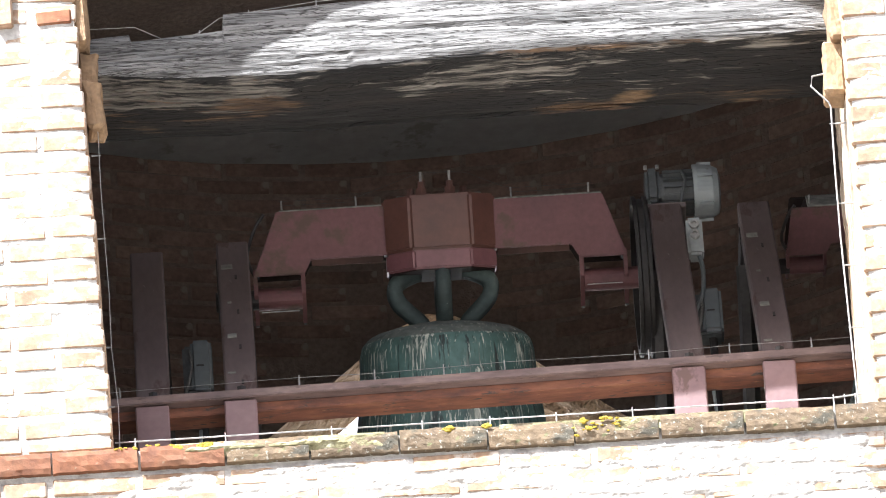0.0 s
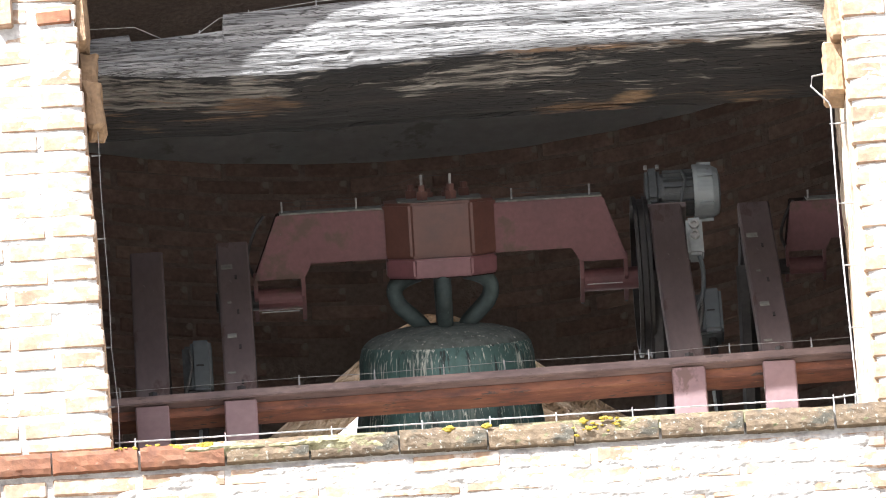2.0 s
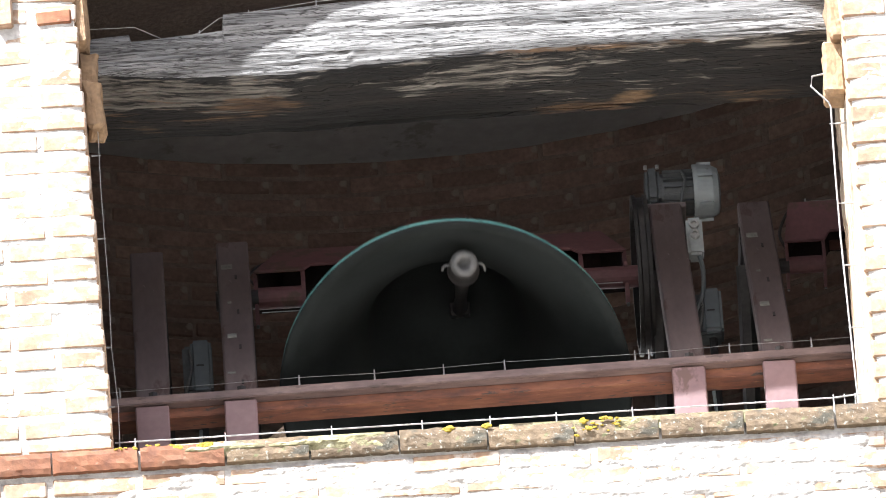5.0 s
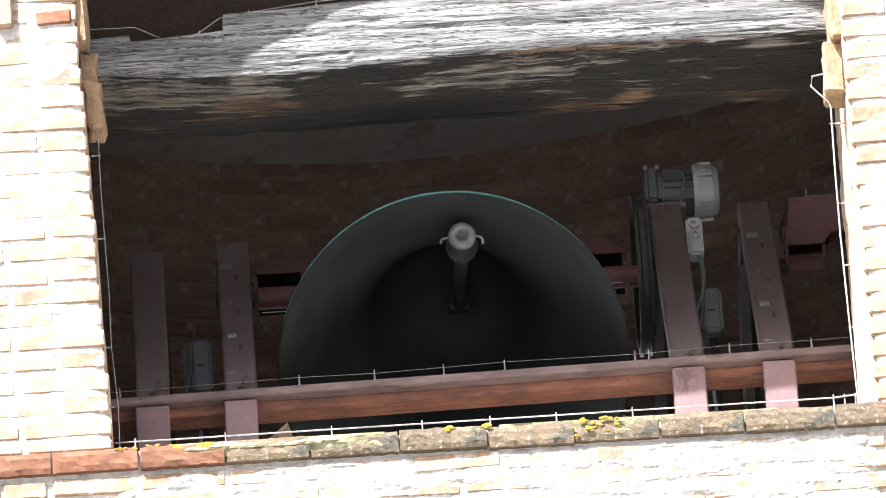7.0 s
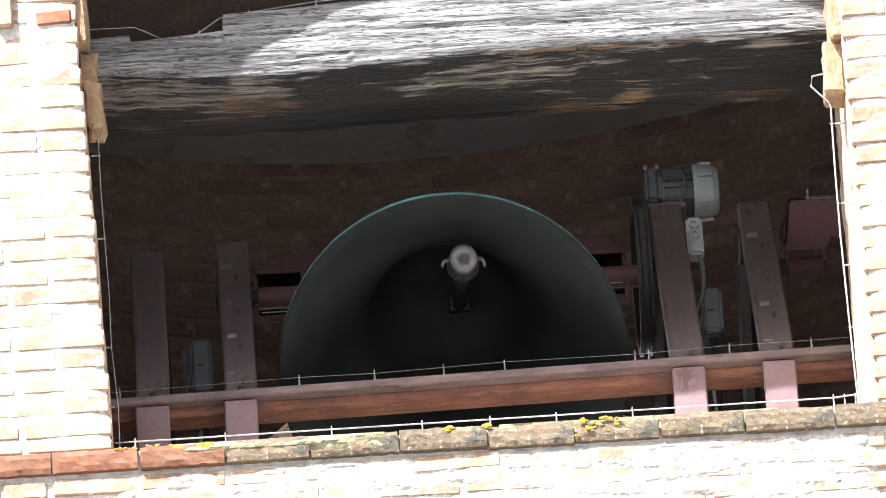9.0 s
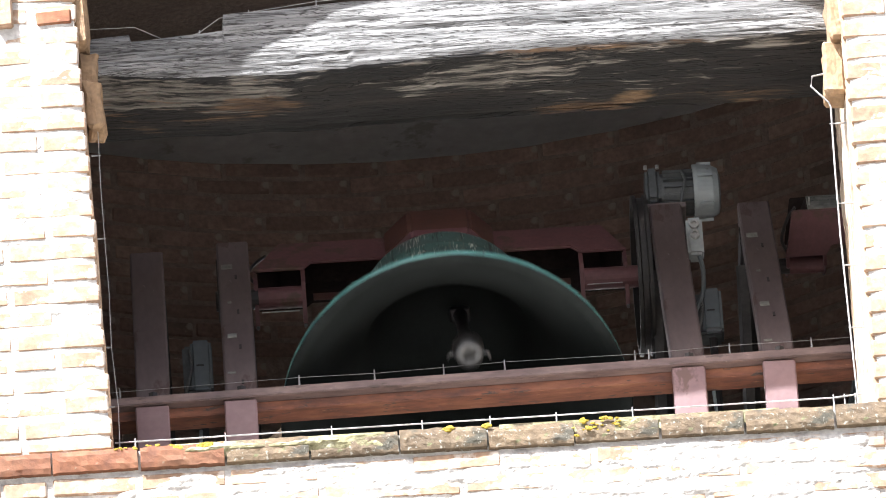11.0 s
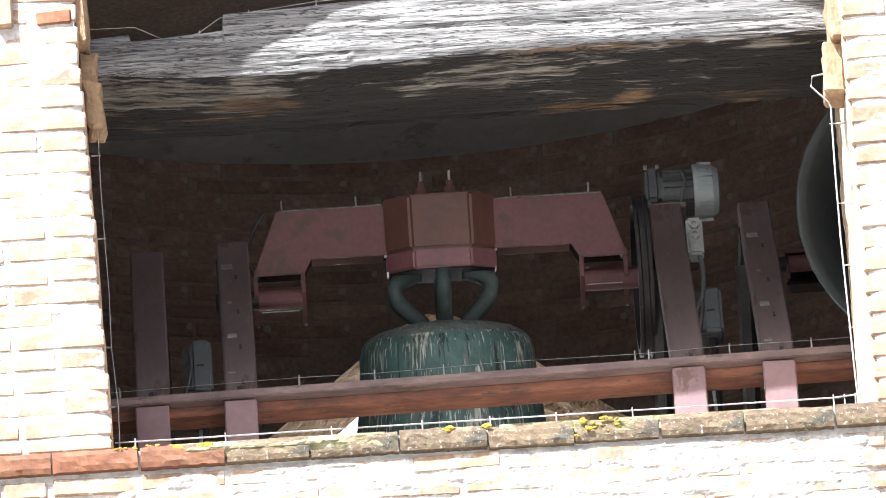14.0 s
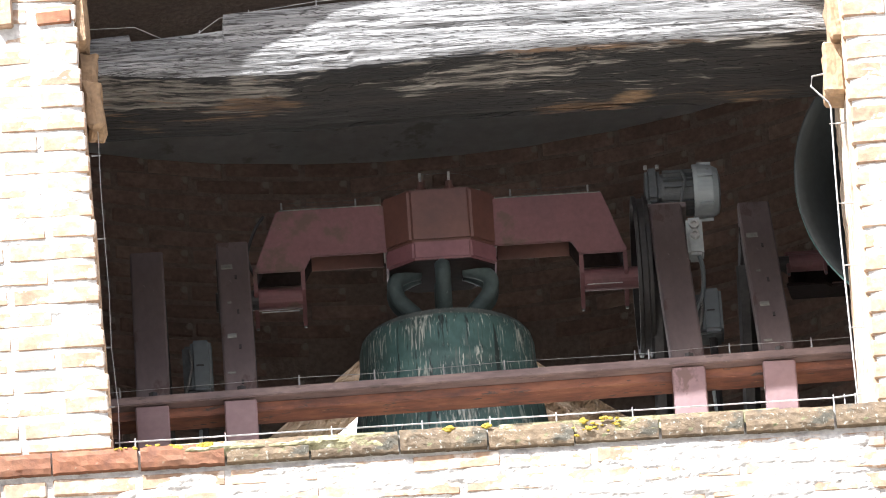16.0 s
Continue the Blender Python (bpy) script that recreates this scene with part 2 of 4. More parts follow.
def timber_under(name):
    """The underside: shade put into its near-black base, with silvered, browned and split tan places that the mesh
    marks in its stain colours.
    """
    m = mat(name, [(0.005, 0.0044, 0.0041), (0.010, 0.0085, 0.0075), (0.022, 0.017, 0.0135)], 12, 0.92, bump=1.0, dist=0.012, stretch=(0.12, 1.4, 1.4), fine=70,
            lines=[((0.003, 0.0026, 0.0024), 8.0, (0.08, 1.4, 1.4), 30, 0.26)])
    N, K = m.node_tree.nodes, m.node_tree.links
    bsdf = N["Principled BSDF"]
    colour = bsdf.inputs["Base Color"].links[0].from_socket
    at = N.new("ShaderNodeAttribute")
    at.attribute_name = "stain"
    sep = N.new("ShaderNodeSeparateColor")
    K.new(at.outputs["Color"], sep.inputs[0])
    co = N.new("ShaderNodeTexCoord")
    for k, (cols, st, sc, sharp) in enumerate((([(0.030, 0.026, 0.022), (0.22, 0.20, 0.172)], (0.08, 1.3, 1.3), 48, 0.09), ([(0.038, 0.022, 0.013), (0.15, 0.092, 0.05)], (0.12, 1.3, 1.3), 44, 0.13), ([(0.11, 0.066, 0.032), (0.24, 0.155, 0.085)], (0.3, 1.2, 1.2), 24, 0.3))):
        mp = N.new("ShaderNodeMapping")
        mp.inputs["Scale"].default_value = st
        mp.inputs["Location"].default_value = (3.7 * k, 1.3 * k, 0.4)
        K.new(co.outputs["Object"], mp.inputs["Vector"])
        nz = N.new("ShaderNodeTexNoise")
        nz.inputs["Scale"].default_value, nz.inputs["Detail"].default_value, nz.inputs["Roughness"].default_value = sc, 6, 0.68
        K.new(mp.outputs[0], nz.inputs["Vector"])
        add = N.new("ShaderNodeMath")
        K.new(sep.outputs[k], add.inputs[0])
        K.new(nz.outputs[0], add.inputs[1])
        fac = N.new("ShaderNodeMapRange")
        fac.inputs[1].default_value, fac.inputs[2].default_value = 1.0, 1.0 + sharp
        K.new(add.outputs[0], fac.inputs[0])
        ramp = N.new("ShaderNodeValToRGB")
        for e, c, q in zip(ramp.color_ramp.elements, cols, (0.40, 0.68)):
            e.position, e.color = q, (*c, 1)
        K.new(nz.outputs[0], ramp.inputs[0])
        mx = N.new("ShaderNodeMix")
        mx.data_type = "RGBA"
        K.new(fac.outputs[0], mx.inputs[0])
        K.new(colour, mx.inputs[6])
        K.new(ramp.outputs[0], mx.inputs[7])
        colour = mx.outputs[2]
    K.new(colour, bsdf.inputs["Base Color"])
    return m


M_OAK, M_OAKU = timber("grey_oak"), timber_under("shaded_oak")


# ---- helpers of shape ----
def mesh_of(bm, name, *mats, smooth=False):
    me = bpy.data.meshes.new(name)
    bmesh.ops.recalc_face_normals(bm, faces=bm.faces)
    bm.to_mesh(me)
    bm.free()
    for m in mats:
        me.materials.append(m)
    if smooth:
        me.polygons.foreach_set("use_smooth", [True] * len(me.polygons))
    return me


def part(name, bm, material, parent, label="", smooth=False, m=None):
    mats = material if isinstance(material, (list, tuple)) else [material]
    ob = new(name, mesh_of(bm, name, *mats, smooth=smooth))
    ob.parent = parent
    if m is not None:
        ob.matrix_local = m
    return tagged(ob, label)


def empty(name, loc, label, category, group="", kind=""):
    ob = new(name)
    ob.empty_display_size = 0.05
    ob.location = loc
    return tagged(ob, label, category, group, kind)


def add_box(bm, lo, hi, bevel=0.0, seg=1):
    lo, hi = Vector(lo), Vector(hi)
    r = bmesh.ops.create_cube(bm, size=1)
    vs = r["verts"]
    for v in vs:
        v.co = Vector([(lo[k] + hi[k]) / 2 + v.co[k] * (hi[k] - lo[k]) for k in range(3)])
    if bevel:
        es = list({e for v in vs for e in v.link_edges})
        bmesh.ops.bevel(bm, geom=es, offset=bevel, segments=seg, affect="EDGES")
    return vs


def box(lo, hi, bevel=0.0, seg=1):
    bm = bmesh.new()
    add_box(bm, lo, hi, bevel, seg)
    return bm


def add_tube(bm, a, b, r, n=10, r2=None):
    a, b = Vector(a), Vector(b)
    d = b - a
    q = d.to_track_quat("Z", "Y").to_matrix().to_4x4()
    bmesh.ops.create_cone(bm, cap_ends=True, segments=n, radius1=r, radius2=r if r2 is None else r2, depth=d.length, matrix=Matrix.Translation((a + b) / 2) @ q)


def tube(a, b, r, n=10, r2=None):
    bm = bmesh.new()
    add_tube(bm, a, b, r, n, r2)
    return bm


def add_path(bm, pts, r, n=8):
    """A round bar along points; r: one radius or one a point."""
    pts = [Vector(p) for p in pts]
    rings = []
    for i, p in enumerate(pts):
        d = (pts[min(i + 1, len(pts) - 1)] - pts[max(i - 1, 0)]).normalized()
        side = d.cross(Vector((0.13, 0.21, 0.97))).normalized()
        up = side.cross(d)
        rr = r[i] if isinstance(r, (list, tuple)) else r
        rings.append([bm.verts.new(p + (side * math.cos(a) + up * math.sin(a)) * rr) for a in [2 * math.pi * k / n for k in range(n)]])
    for u, v in zip(rings, rings[1:]):
        for k in range(n):
            bm.faces.new((u[k], u[(k + 1) % n], v[(k + 1) % n], v[k]))
    bm.faces.new(rings[0][::-1])
    bm.faces.new(rings[-1])


def path(pts, r, n=8):
    bm = bmesh.new()
    add_path(bm, pts, r, n)
    return bm


def smooth_pts(pts, steps=5):
    out = []
    P = [Vector(p) for p in pts]
    for i in range(len(P) - 1):
        a, b, c, d = P[max(i - 1, 0)], P[i], P[i + 1], P[min(i + 2, len(P) - 1)]
        for k in range(steps):
            t = k / steps
            out.append(0.5 * (2 * b + (c - a) * t + (2 * a - 5 * b + 4 * c - d) * t * t + (3 * b - a - 3 * c + d) * t ** 3))
    return out + [P[-1]]


def prism_x(poly, x0, x1, bevel=0.0):
    """A polygon of (y, z) pushed from x0 to x1."""
    bm = prism(poly, x0, x1, bevel)
    for v in bm.verts:
        v.co = Vector((v.co.y, v.co.x, v.co.z))
    return bm


def smooth_path(pts, r):
    return path(smooth_pts(pts, 4), r, 6)


def prism(poly, y0, y1, bevel=0.0):
    """A polygon of (x, z) pushed from y0 to y1."""
    bm = bmesh.new()
    a = [bm.verts.new((x, y0, z)) for x, z in poly]
    b = [bm.verts.new((x, y1, z)) for x, z in poly]
    bm.faces.new(a)
    bm.faces.new(b[::-1])
    n = len(poly)
    for k in range(n):
        bm.faces.new((a[k], a[(k + 1) % n], b[(k + 1) % n], b[k]))
    bmesh.ops.recalc_face_normals(bm, faces=bm.faces)
    if bevel:
        bmesh.ops.bevel(bm, geom=list(bm.edges), offset=bevel, segments=2, affect="EDGES")
    return bm


def rough(bm, amount, scale, cuts=0, axis=None, seed=0.0):
    """Uneven the vertices by smooth noise."""
    for v in bm.verts:
        p = v.co * scale + Vector((seed, seed * 1.7, -seed))
        d = Vector((noise.noise(p), noise.noise(p + Vector((9, 3, 5))), noise.noise(p + Vector((-4, 8, 1)))))
        v.co += d * amount


def lathe(profile, n=64):
    """Turn a closed outline of (r, z) round the z axis."""
    bm = bmesh.new()
    rings = []
    for r, z in profile:
        if r < 1e-5:
            rings.append([bm.verts.new((0, 0, z))])
        else:
            rings.append([bm.verts.new((r * math.cos(2 * math.pi * k / n), r * math.sin(2 * math.pi * k / n), z)) for k in range(n)])
    for u, v in zip(rings, rings[1:]):
        for k in range(n):
            q = [u[k % len(u)], u[(k + 1) % len(u)], v[(k + 1) % len(v)], v[k % len(v)]]
            q = list(dict.fromkeys(q))
            if len(q) > 2:
                bm.faces.new(q)
    return bm


# ---- setting ----
XL, XR, XM = -0.998, 1.186, 0.094      # jambs and the middle of the opening
RAD, SPRING, RISE = 1.092, 1.565, 0.655   # half width, spring and rise of the arch
THICK = 0.60

# unseen ground; its tone is set to bounce sunlight up into the chamber
ground = tagged(new("ground", mesh_of(box((-400, -400, -16.2), (400, 400, -16.0)), "ground", mat("bounce_ground", [(0.14, 0.133, 0.122), (0.20, 0.19, 0.173)], 0.6, 0.95, fine=6))), "unseen ground below the tower, toned for bounce light", "ground", kind="structure")


def arch_wall(name, xa, xb, z_low, z_top, arc, y0, y1, sill, material, label, splay=0.0):
    """A wall with one arched opening, in one mesh. arc: (x, z) from the right spring to the left."""
    bm = bmesh.new()
    inner = [(arc[0][0], sill)] + list(arc) + [(arc[-1][0], sill)]
    n = len(inner)
    outer = [(xb, sill)] + [(xb + (xa - xb) * k / (n - 3), z_top) for k in range(n - 2)] + [(xa, sill)]
    layers = []
    for y in (y0, y1):
        vi = [bm.verts.new((x, y, z + (splay if y == y1 and z > sill else 0.0))) for x, z in inner]
        vo = [bm.verts.new((x, y, z)) for x, z in outer]
        lo = [bm.verts.new((xb, y, z_low)), bm.verts.new((xa, y, z_low))]
        layers.append((vi, vo, lo))
        for k in range(n - 1):
            bm.faces.new((vi[k], vi[k + 1], vo[k + 1], vo[k]))
        bm.faces.new((vo[0], vi[0], vi[-1], vo[-1], lo[1], lo[0]))
    (a, ao, al), (b, bo, bl) = layers
    for k in range(n):
        j = (k + 1) % n
        bm.faces.new((a[k], a[j], b[j], b[k]))
    for k in range(n - 1):
        bm.faces.new((ao[k], ao[k + 1], bo[k + 1], bo[k]))
    bm.faces.new((ao[-1], al[1], bl[1], bo[-1]))
    bm.faces.new((al[1], al[0], bl[0], bl[1]))
    bm.faces.new((al[0], ao[0], bo[0], bl[0]))
    return tagged(new(name, mesh_of(bm, name, material)), label, "wall", kind="structure")


def ellipse_arc(xm, half, spring, rise, n=28):
    return [(xm + half * math.cos(math.pi * k / n), spring + rise * math.sin(math.pi * k / n)) for k in range(n + 1)]


wall_front = arch_wall("wall_front", -2.6, 2.8, -16.0, 3.2, ellipse_arc(XM, RAD + 0.006, SPRING, RISE), 0.008, THICK, -0.0045, M_MORTAR, "sunlit brick tower wall with a wide arched opening", 0.27)
# ceiling section added in the walls' dark colour as shade above the beam
ceiling_front = tagged(new("ceiling_front", mesh_of(box((-2.6, THICK, 2.5), (2.8, 2.3, 2.7)), "ceiling_front", M_INNER)), "added dark front section of the bell chamber ceiling", "ceiling", kind="structure")
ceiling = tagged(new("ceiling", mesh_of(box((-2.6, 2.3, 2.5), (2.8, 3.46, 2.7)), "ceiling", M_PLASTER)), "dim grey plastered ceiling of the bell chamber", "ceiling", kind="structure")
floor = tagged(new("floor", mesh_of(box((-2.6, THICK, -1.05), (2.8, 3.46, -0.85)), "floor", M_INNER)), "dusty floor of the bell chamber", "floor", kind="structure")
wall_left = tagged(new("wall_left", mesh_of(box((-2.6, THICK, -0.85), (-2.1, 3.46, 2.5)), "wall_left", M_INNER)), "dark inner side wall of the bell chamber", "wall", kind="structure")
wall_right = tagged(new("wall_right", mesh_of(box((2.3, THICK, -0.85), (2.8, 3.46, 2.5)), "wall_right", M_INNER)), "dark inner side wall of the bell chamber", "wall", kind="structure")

# bright hazy cloud far behind the tower, seen through the rear opening
cloud = bpy.data.materials.new("hazy_cloud")
cloud.use_nodes = True
glow = cloud.node_tree.nodes["Principled BSDF"]
glow.inputs["Base Color"].default_value = (0.8, 0.8, 0.8, 1)
glow.inputs["Emission Color"].default_value = (0.97, 0.98, 1.0, 1)
glow.inputs["Emission Strength"].default_value = 0.22
backdrop = tagged(new("backdrop", mesh_of(box((-260, 390, -16), (260, 391, 420)), "backdrop", cloud)), "bright hazy white sky behind the tower", "sky", kind="structure")

# curved back wall with a small gabled opening behind the bell
CX, CY, CR = -0.10, 0.285, 2.60
BX, BH = 0.03, 0.62                     # middle and half width of the back opening


def back_y(x):
    return CY + math.sqrt(max(CR * CR - (x - CX) ** 2, 0.01))


def gable(x):
    """Height of the head of the back opening."""
    return 2.045 - 0.95 * math.sqrt((x - BX) ** 2 + 0.01)


def back_wall():
    bm = bmesh.new()
    xs = [-2.12 + 0.0925 * k for k in range(49)]
    xs = sorted(set([x for x in xs if abs(abs(x - BX) - BH) > 0.02] + [BX - BH, BX + BH]))
    for a, b in zip(xs, xs[1:]):
        hole = abs((a + b) / 2 - BX) < BH
        za, zb = (gable(a), gable(b)) if hole else (-0.9, -0.9)
        vs = [bm.verts.new(p) for p in ((a, back_y(a), za), (b, back_y(b), zb), (b, back_y(b), 2.55), (a, back_y(a), 2.55))]
        bm.faces.new(vs)
        if hole:
            vs = [bm.verts.new(p) for p in ((a, back_y(a), -0.9), (b, back_y(b), -0.9), (b, back_y(b), 0.0), (a, back_y(a), 0.0))]
            bm.faces.new(vs)
    bmesh.ops.remove_doubles(bm, verts=bm.verts, dist=0.0005)
    return bm


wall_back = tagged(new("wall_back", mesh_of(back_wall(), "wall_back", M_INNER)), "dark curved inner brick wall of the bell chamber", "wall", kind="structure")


def reveal():
    """The deep lining of the back opening, rough stone."""
    bm = bmesh.new()
    n, rows = 80, 16
    ring = [(BX + BH, 0.0)] + [(BX + BH - 2 * BH * k / n, gable(BX + BH - 2 * BH * k / n)) for k in range(n + 1)] + [(BX - BH, 0.0)]
    grid = []
    for q in range(rows + 1):
        f = q / rows
        row = []
        for x, z in ring:
            y = (back_y(x) + 0.002) * (1 - f) + 3.42 * f
            zz = z + 0.115 * f if z > 0 else z
            p = Vector((x, y, zz))
            w = 0.0 if q == 0 else 0.035
            d = noise.noise(p * 9) + 0.6 * noise.noise(p * 24)
            row.append(bm.verts.new((x + w * 0.5 * d, y, zz + w * d)))
        grid.append(row)
    for u, v in zip(grid, grid[1:]):
        for k in range(len(u) - 1):
            bm.faces.new((u[k], u[k + 1], v[k + 1], v[k]))
    return bm


back_reveal = tagged(new("trim_opening_lining", mesh_of(reveal(), "trim_opening_lining", M_STONE)), "tan rough masonry lining of the rear opening", "opening lining", kind="structure")
wall_rear_outer = arch_wall("wall_rear_outer", -2.6, 2.8, -16.0, 3.2, [(BX + BH - 2 * BH * k / 40, gable(BX + BH - 2 * BH * k / 40) + 0.115) for k in range(41)], 3.42, 3.46, 0.0, M_STONE, "outer tan masonry face of the rear tower wall")


# ---- old oak beam across the opening ----
def oak_beam():
    bm = bmesh.new()
    x0, x1, nx = -1.15, 1.35, 430
    Y0, Y1, nf, nu = 0.25, 0.615, 26, 18
    stain = bm.verts.layers.float_color.new("stain")
    rings = []
    for i in range(nx + 1):
        x = x0 + (x1 - x0) * i / nx
        u = min(max((x - XL) / (XR - XL), 0), 1)
        top = 1.508 + 0.052 * math.sin(u * math.pi) + 0.006 * noise.noise(Vector((x * 6, 0, 0)))
        if x < -0.575:
            top -= 0.030
        if -0.845 < x < -0.575:
            top -= 0.022
        low = 1.345 - 0.035 * math.exp(-((x + 0.45) / 0.42) ** 2) + 0.010 * noise.noise(Vector((x * 4, 7, 0))) + 0.005 * noise.noise(Vector((x * 19, 7, 0)))
        lowb = 1.338 - 0.012 * math.exp(-((x + 0.5) / 0.5) ** 2) + 0.010 * noise.noise(Vector((x * 5, 3, 2)))
        sec = [(Y1, top - 0.02), (Y0 + 0.16, top), (Y0 + 0.02, top - 0.002)]
        sec += [(Y0 + 0.010 * (2 * k / nf - 1) ** 4, top - 0.008 + (low + 0.012 - top) * k / nf) for k in range(nf + 1)]
        sec += [(Y0 + 0.02 + 0.335 * k / nu, low + (lowb - low) * k / nu - 0.014 * math.sin(math.pi * k / nu)) for k in range(nu + 1)]
        # a long split near the back arris
        split = 0.026 * math.exp(-((x - 0.20) / 0.62) ** 6)
        y, z = sec[-2]
        sec[-2] = (y, z + split)
        sec += [(Y1 + 0.005, lowb + 0.03)]
        row = []
        for k, (y, z) in enumerate(sec):
            bend = 0.03 * noise.noise(Vector((x * 1.7, 2, 5)))
            gr = noise.noise(Vector((x * 1.5, y * 55, (z + bend) * 60))) + 0.6 * noise.noise(Vector((x * 4.0, y * 120, (z + bend) * 130)))
            g = -0.0065 * max(gr, 0) if 3 <= k < len(sec) - 1 else 0.0
            g += 0.006 * noise.noise(Vector((x * 7, y * 12, z * 12)))
            front = k <= 3 + nf
            row.append(bm.verts.new((x, y - g if front else y, z if front else z - g)))
        rings.append(row)
    n = len(rings[0])
    for u, v in zip(rings, rings[1:]):
        for k in range(n):
            f = bm.faces.new((u[k], u[(k + 1) % n], v[(k + 1) % n], v[k]))
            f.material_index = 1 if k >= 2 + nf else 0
    # stains: red silvered, green browned, blue split tan wood
    for v in bm.verts:
        x, d = v.co.x, (v.co.y - Y0) / 0.365             # d: 0 at the front arris, 1 at the back one
        blot = noise.noise(Vector((x * 3.1, v.co.y * 7, 1))) + 0.5 * noise.noise(Vector((x * 9, v.co.y * 22, 4)))
        def place(xm, xw, dm, dw):
            return math.exp(-((x - xm) / xw) ** 2 - ((d - dm) / dw) ** 2)
        silver = 0.28 + 0.33 * max(place(-0.80, 0.42, 0.20, 0.36), place(0.36, 0.50, 0.28, 0.32), 0.8 * place(0.1, 2.0, 0.0, 0.09), 0.9 * place(0.98, 0.2, 0.15, 0.25))
        brown = 0.22 + 0.40 * max(place(-0.48, 0.18, 0.42, 0.16), place(0.42, 0.26, 0.88, 0.14), place(0.88, 0.24, 0.82, 0.18), 0.8 * place(0.4, 0.6, 0.04, 0.09), 0.8 * place(-0.8, 0.4, 0.62, 0.35))
        tan = 0.85 * place(0.60, 0.085, 0.78, 0.15)
        v[stain] = (silver + 0.22 * blot, brown + 0.22 * blot, tan + 0.22 * blot, 1)
    bm.faces.new(rings[0])
    bm.faces.new(rings[-1][::-1])
    return bm


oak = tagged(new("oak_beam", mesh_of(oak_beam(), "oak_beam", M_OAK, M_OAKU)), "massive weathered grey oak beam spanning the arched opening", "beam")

# ---- steel bell frame ----
frame_thing = empty("bell_frame", (0.1, 0.70, -0.85), "red-brown painted steel bell frame inside the opening", "bell frame")
FO = Vector((0.1, 0.70, -0.85))


def fpart(name, bm, material, label="", parent=None):
    ob = part(name, bm, material, parent or frame_thing, label)
    if parent is None:
        ob.location = -FO
    return ob


def bar_x(poly, bevel=0.003):
    """A bar along x with the (y, z) section given."""
    bm = bmesh.new()
    a = [bm.verts.new((-1.6, y, z)) for y, z in poly]
    b = [bm.verts.new((2.1, y, z)) for y, z in poly]
    bm.faces.new(a)
    bm.faces.new(b[::-1])
    for k in range(len(poly)):
        j = (k + 1) % len(poly)
        bm.faces.new((a[k], a[j], b[j], b[k]))
    bmesh.ops.recalc_face_normals(bm, faces=bm.faces)
    bmesh.ops.bevel(bm, geom=list(bm.edges), offset=bevel, segments=2, affect="EDGES")
    return bm


RISE_X = 0.0146


def rail_z(x):
    """How far the rail has risen at x."""
    return RISE_X * (x + 0.95)


def sloped(bm):
    for v in bm.verts:
        v.co.z += rail_z(v.co.x)
    return bm


rail = fpart("rail", sloped(bar_x([(0.632, 0.477), (0.632, 0.504), (0.80, 0.508), (0.80, 0.477)])), M_FLANGE, "worn brown steel rail with a rusty web")
part("rail_web", sloped(bar_x([(0.668, 0.447), (0.668, 0.4775), (0.75, 0.4775), (0.75, 0.447)])), M_RUST, rail)
POSTS = [(-0.845, 0.097, 0.96), (-0.592, 0.094, 0.995), (0.692, 0.096, 1.085), (0.952, 0.094, 1.055)]
for px, pw, ll in POSTS:
    # upright below the rail, then a leg leaning back to the bearing
    fpart("upright", box((px - pw / 2, 0.637, -0.85), (px + pw / 2, 0.667, 0.473 + rail_z(px)), 0.004), M_PINK)
    M_LEG = Matrix.Translation(Vector((px + 0.005, 0.706, 0.504)) - FO) @ Matrix.Rotation(-math.atan2(0.625, 0.885), 4, "X")
    leg = part("inclined_leg", box((-pw / 2, -0.035, 0), (pw / 2, 0.035, ll), 0.005), M_POST, frame_thing, "faded brown painted steel leg", m=M_LEG)
    part("leg_cap", tube((0.0, 0.0, ll - 0.001), (0.0, 0.0, ll + 0.03), 0.006, 8), M_WIRE, leg)
    if abs(px + 0.592) < 0.01 or px > 0.9:
        for k in range(4):
            z = 0.12 + 0.23 * k
            part("dropping_stain", box((-0.036 + 0.006 * (k % 3), -0.0372, z), (-0.012 + 0.009 * (k % 2), -0.0345, z + 0.012 + 0.016 * (k % 2)), 0.001), M_DUST, leg)
            part("slot", box((0.002, -0.0370, z - 0.07), (0.009, -0.0346, z - 0.045), 0.0), M_IRON, leg)
    fpart("bolt", tube((px + 0.005, 0.648, 0.504 + rail_z(px)), (px + 0.005, 0.648, 0.517 + rail_z(px)), 0.014, 6), M_IRON)
    xo = -0.055 if px > 0 else 0.05
    fpart("rear_leg", path([(px + xo * 0.6, 1.34, 1.20), (px + xo, 2.25, -0.85)], 0.026, 6), M_IRON)
    fpart("bearing", box((px - 0.045, 1.24, 1.20), (px + 0.045, 1.52, 1.29), 0.01, 2), M_IRON)

# pale lips of the bearing plates below the trunnions
for xa, xb, z in ((-0.510, -0.398, 1.178), (0.455, 0.560, 1.207)):
    fpart("bearing_lip", box((xa, 1.408, z), (xb, 1.412, z + 0.002), 0.0004), M_WIRE)

# ---- bells ----
AX = (0.057, 1.46, 1.255)


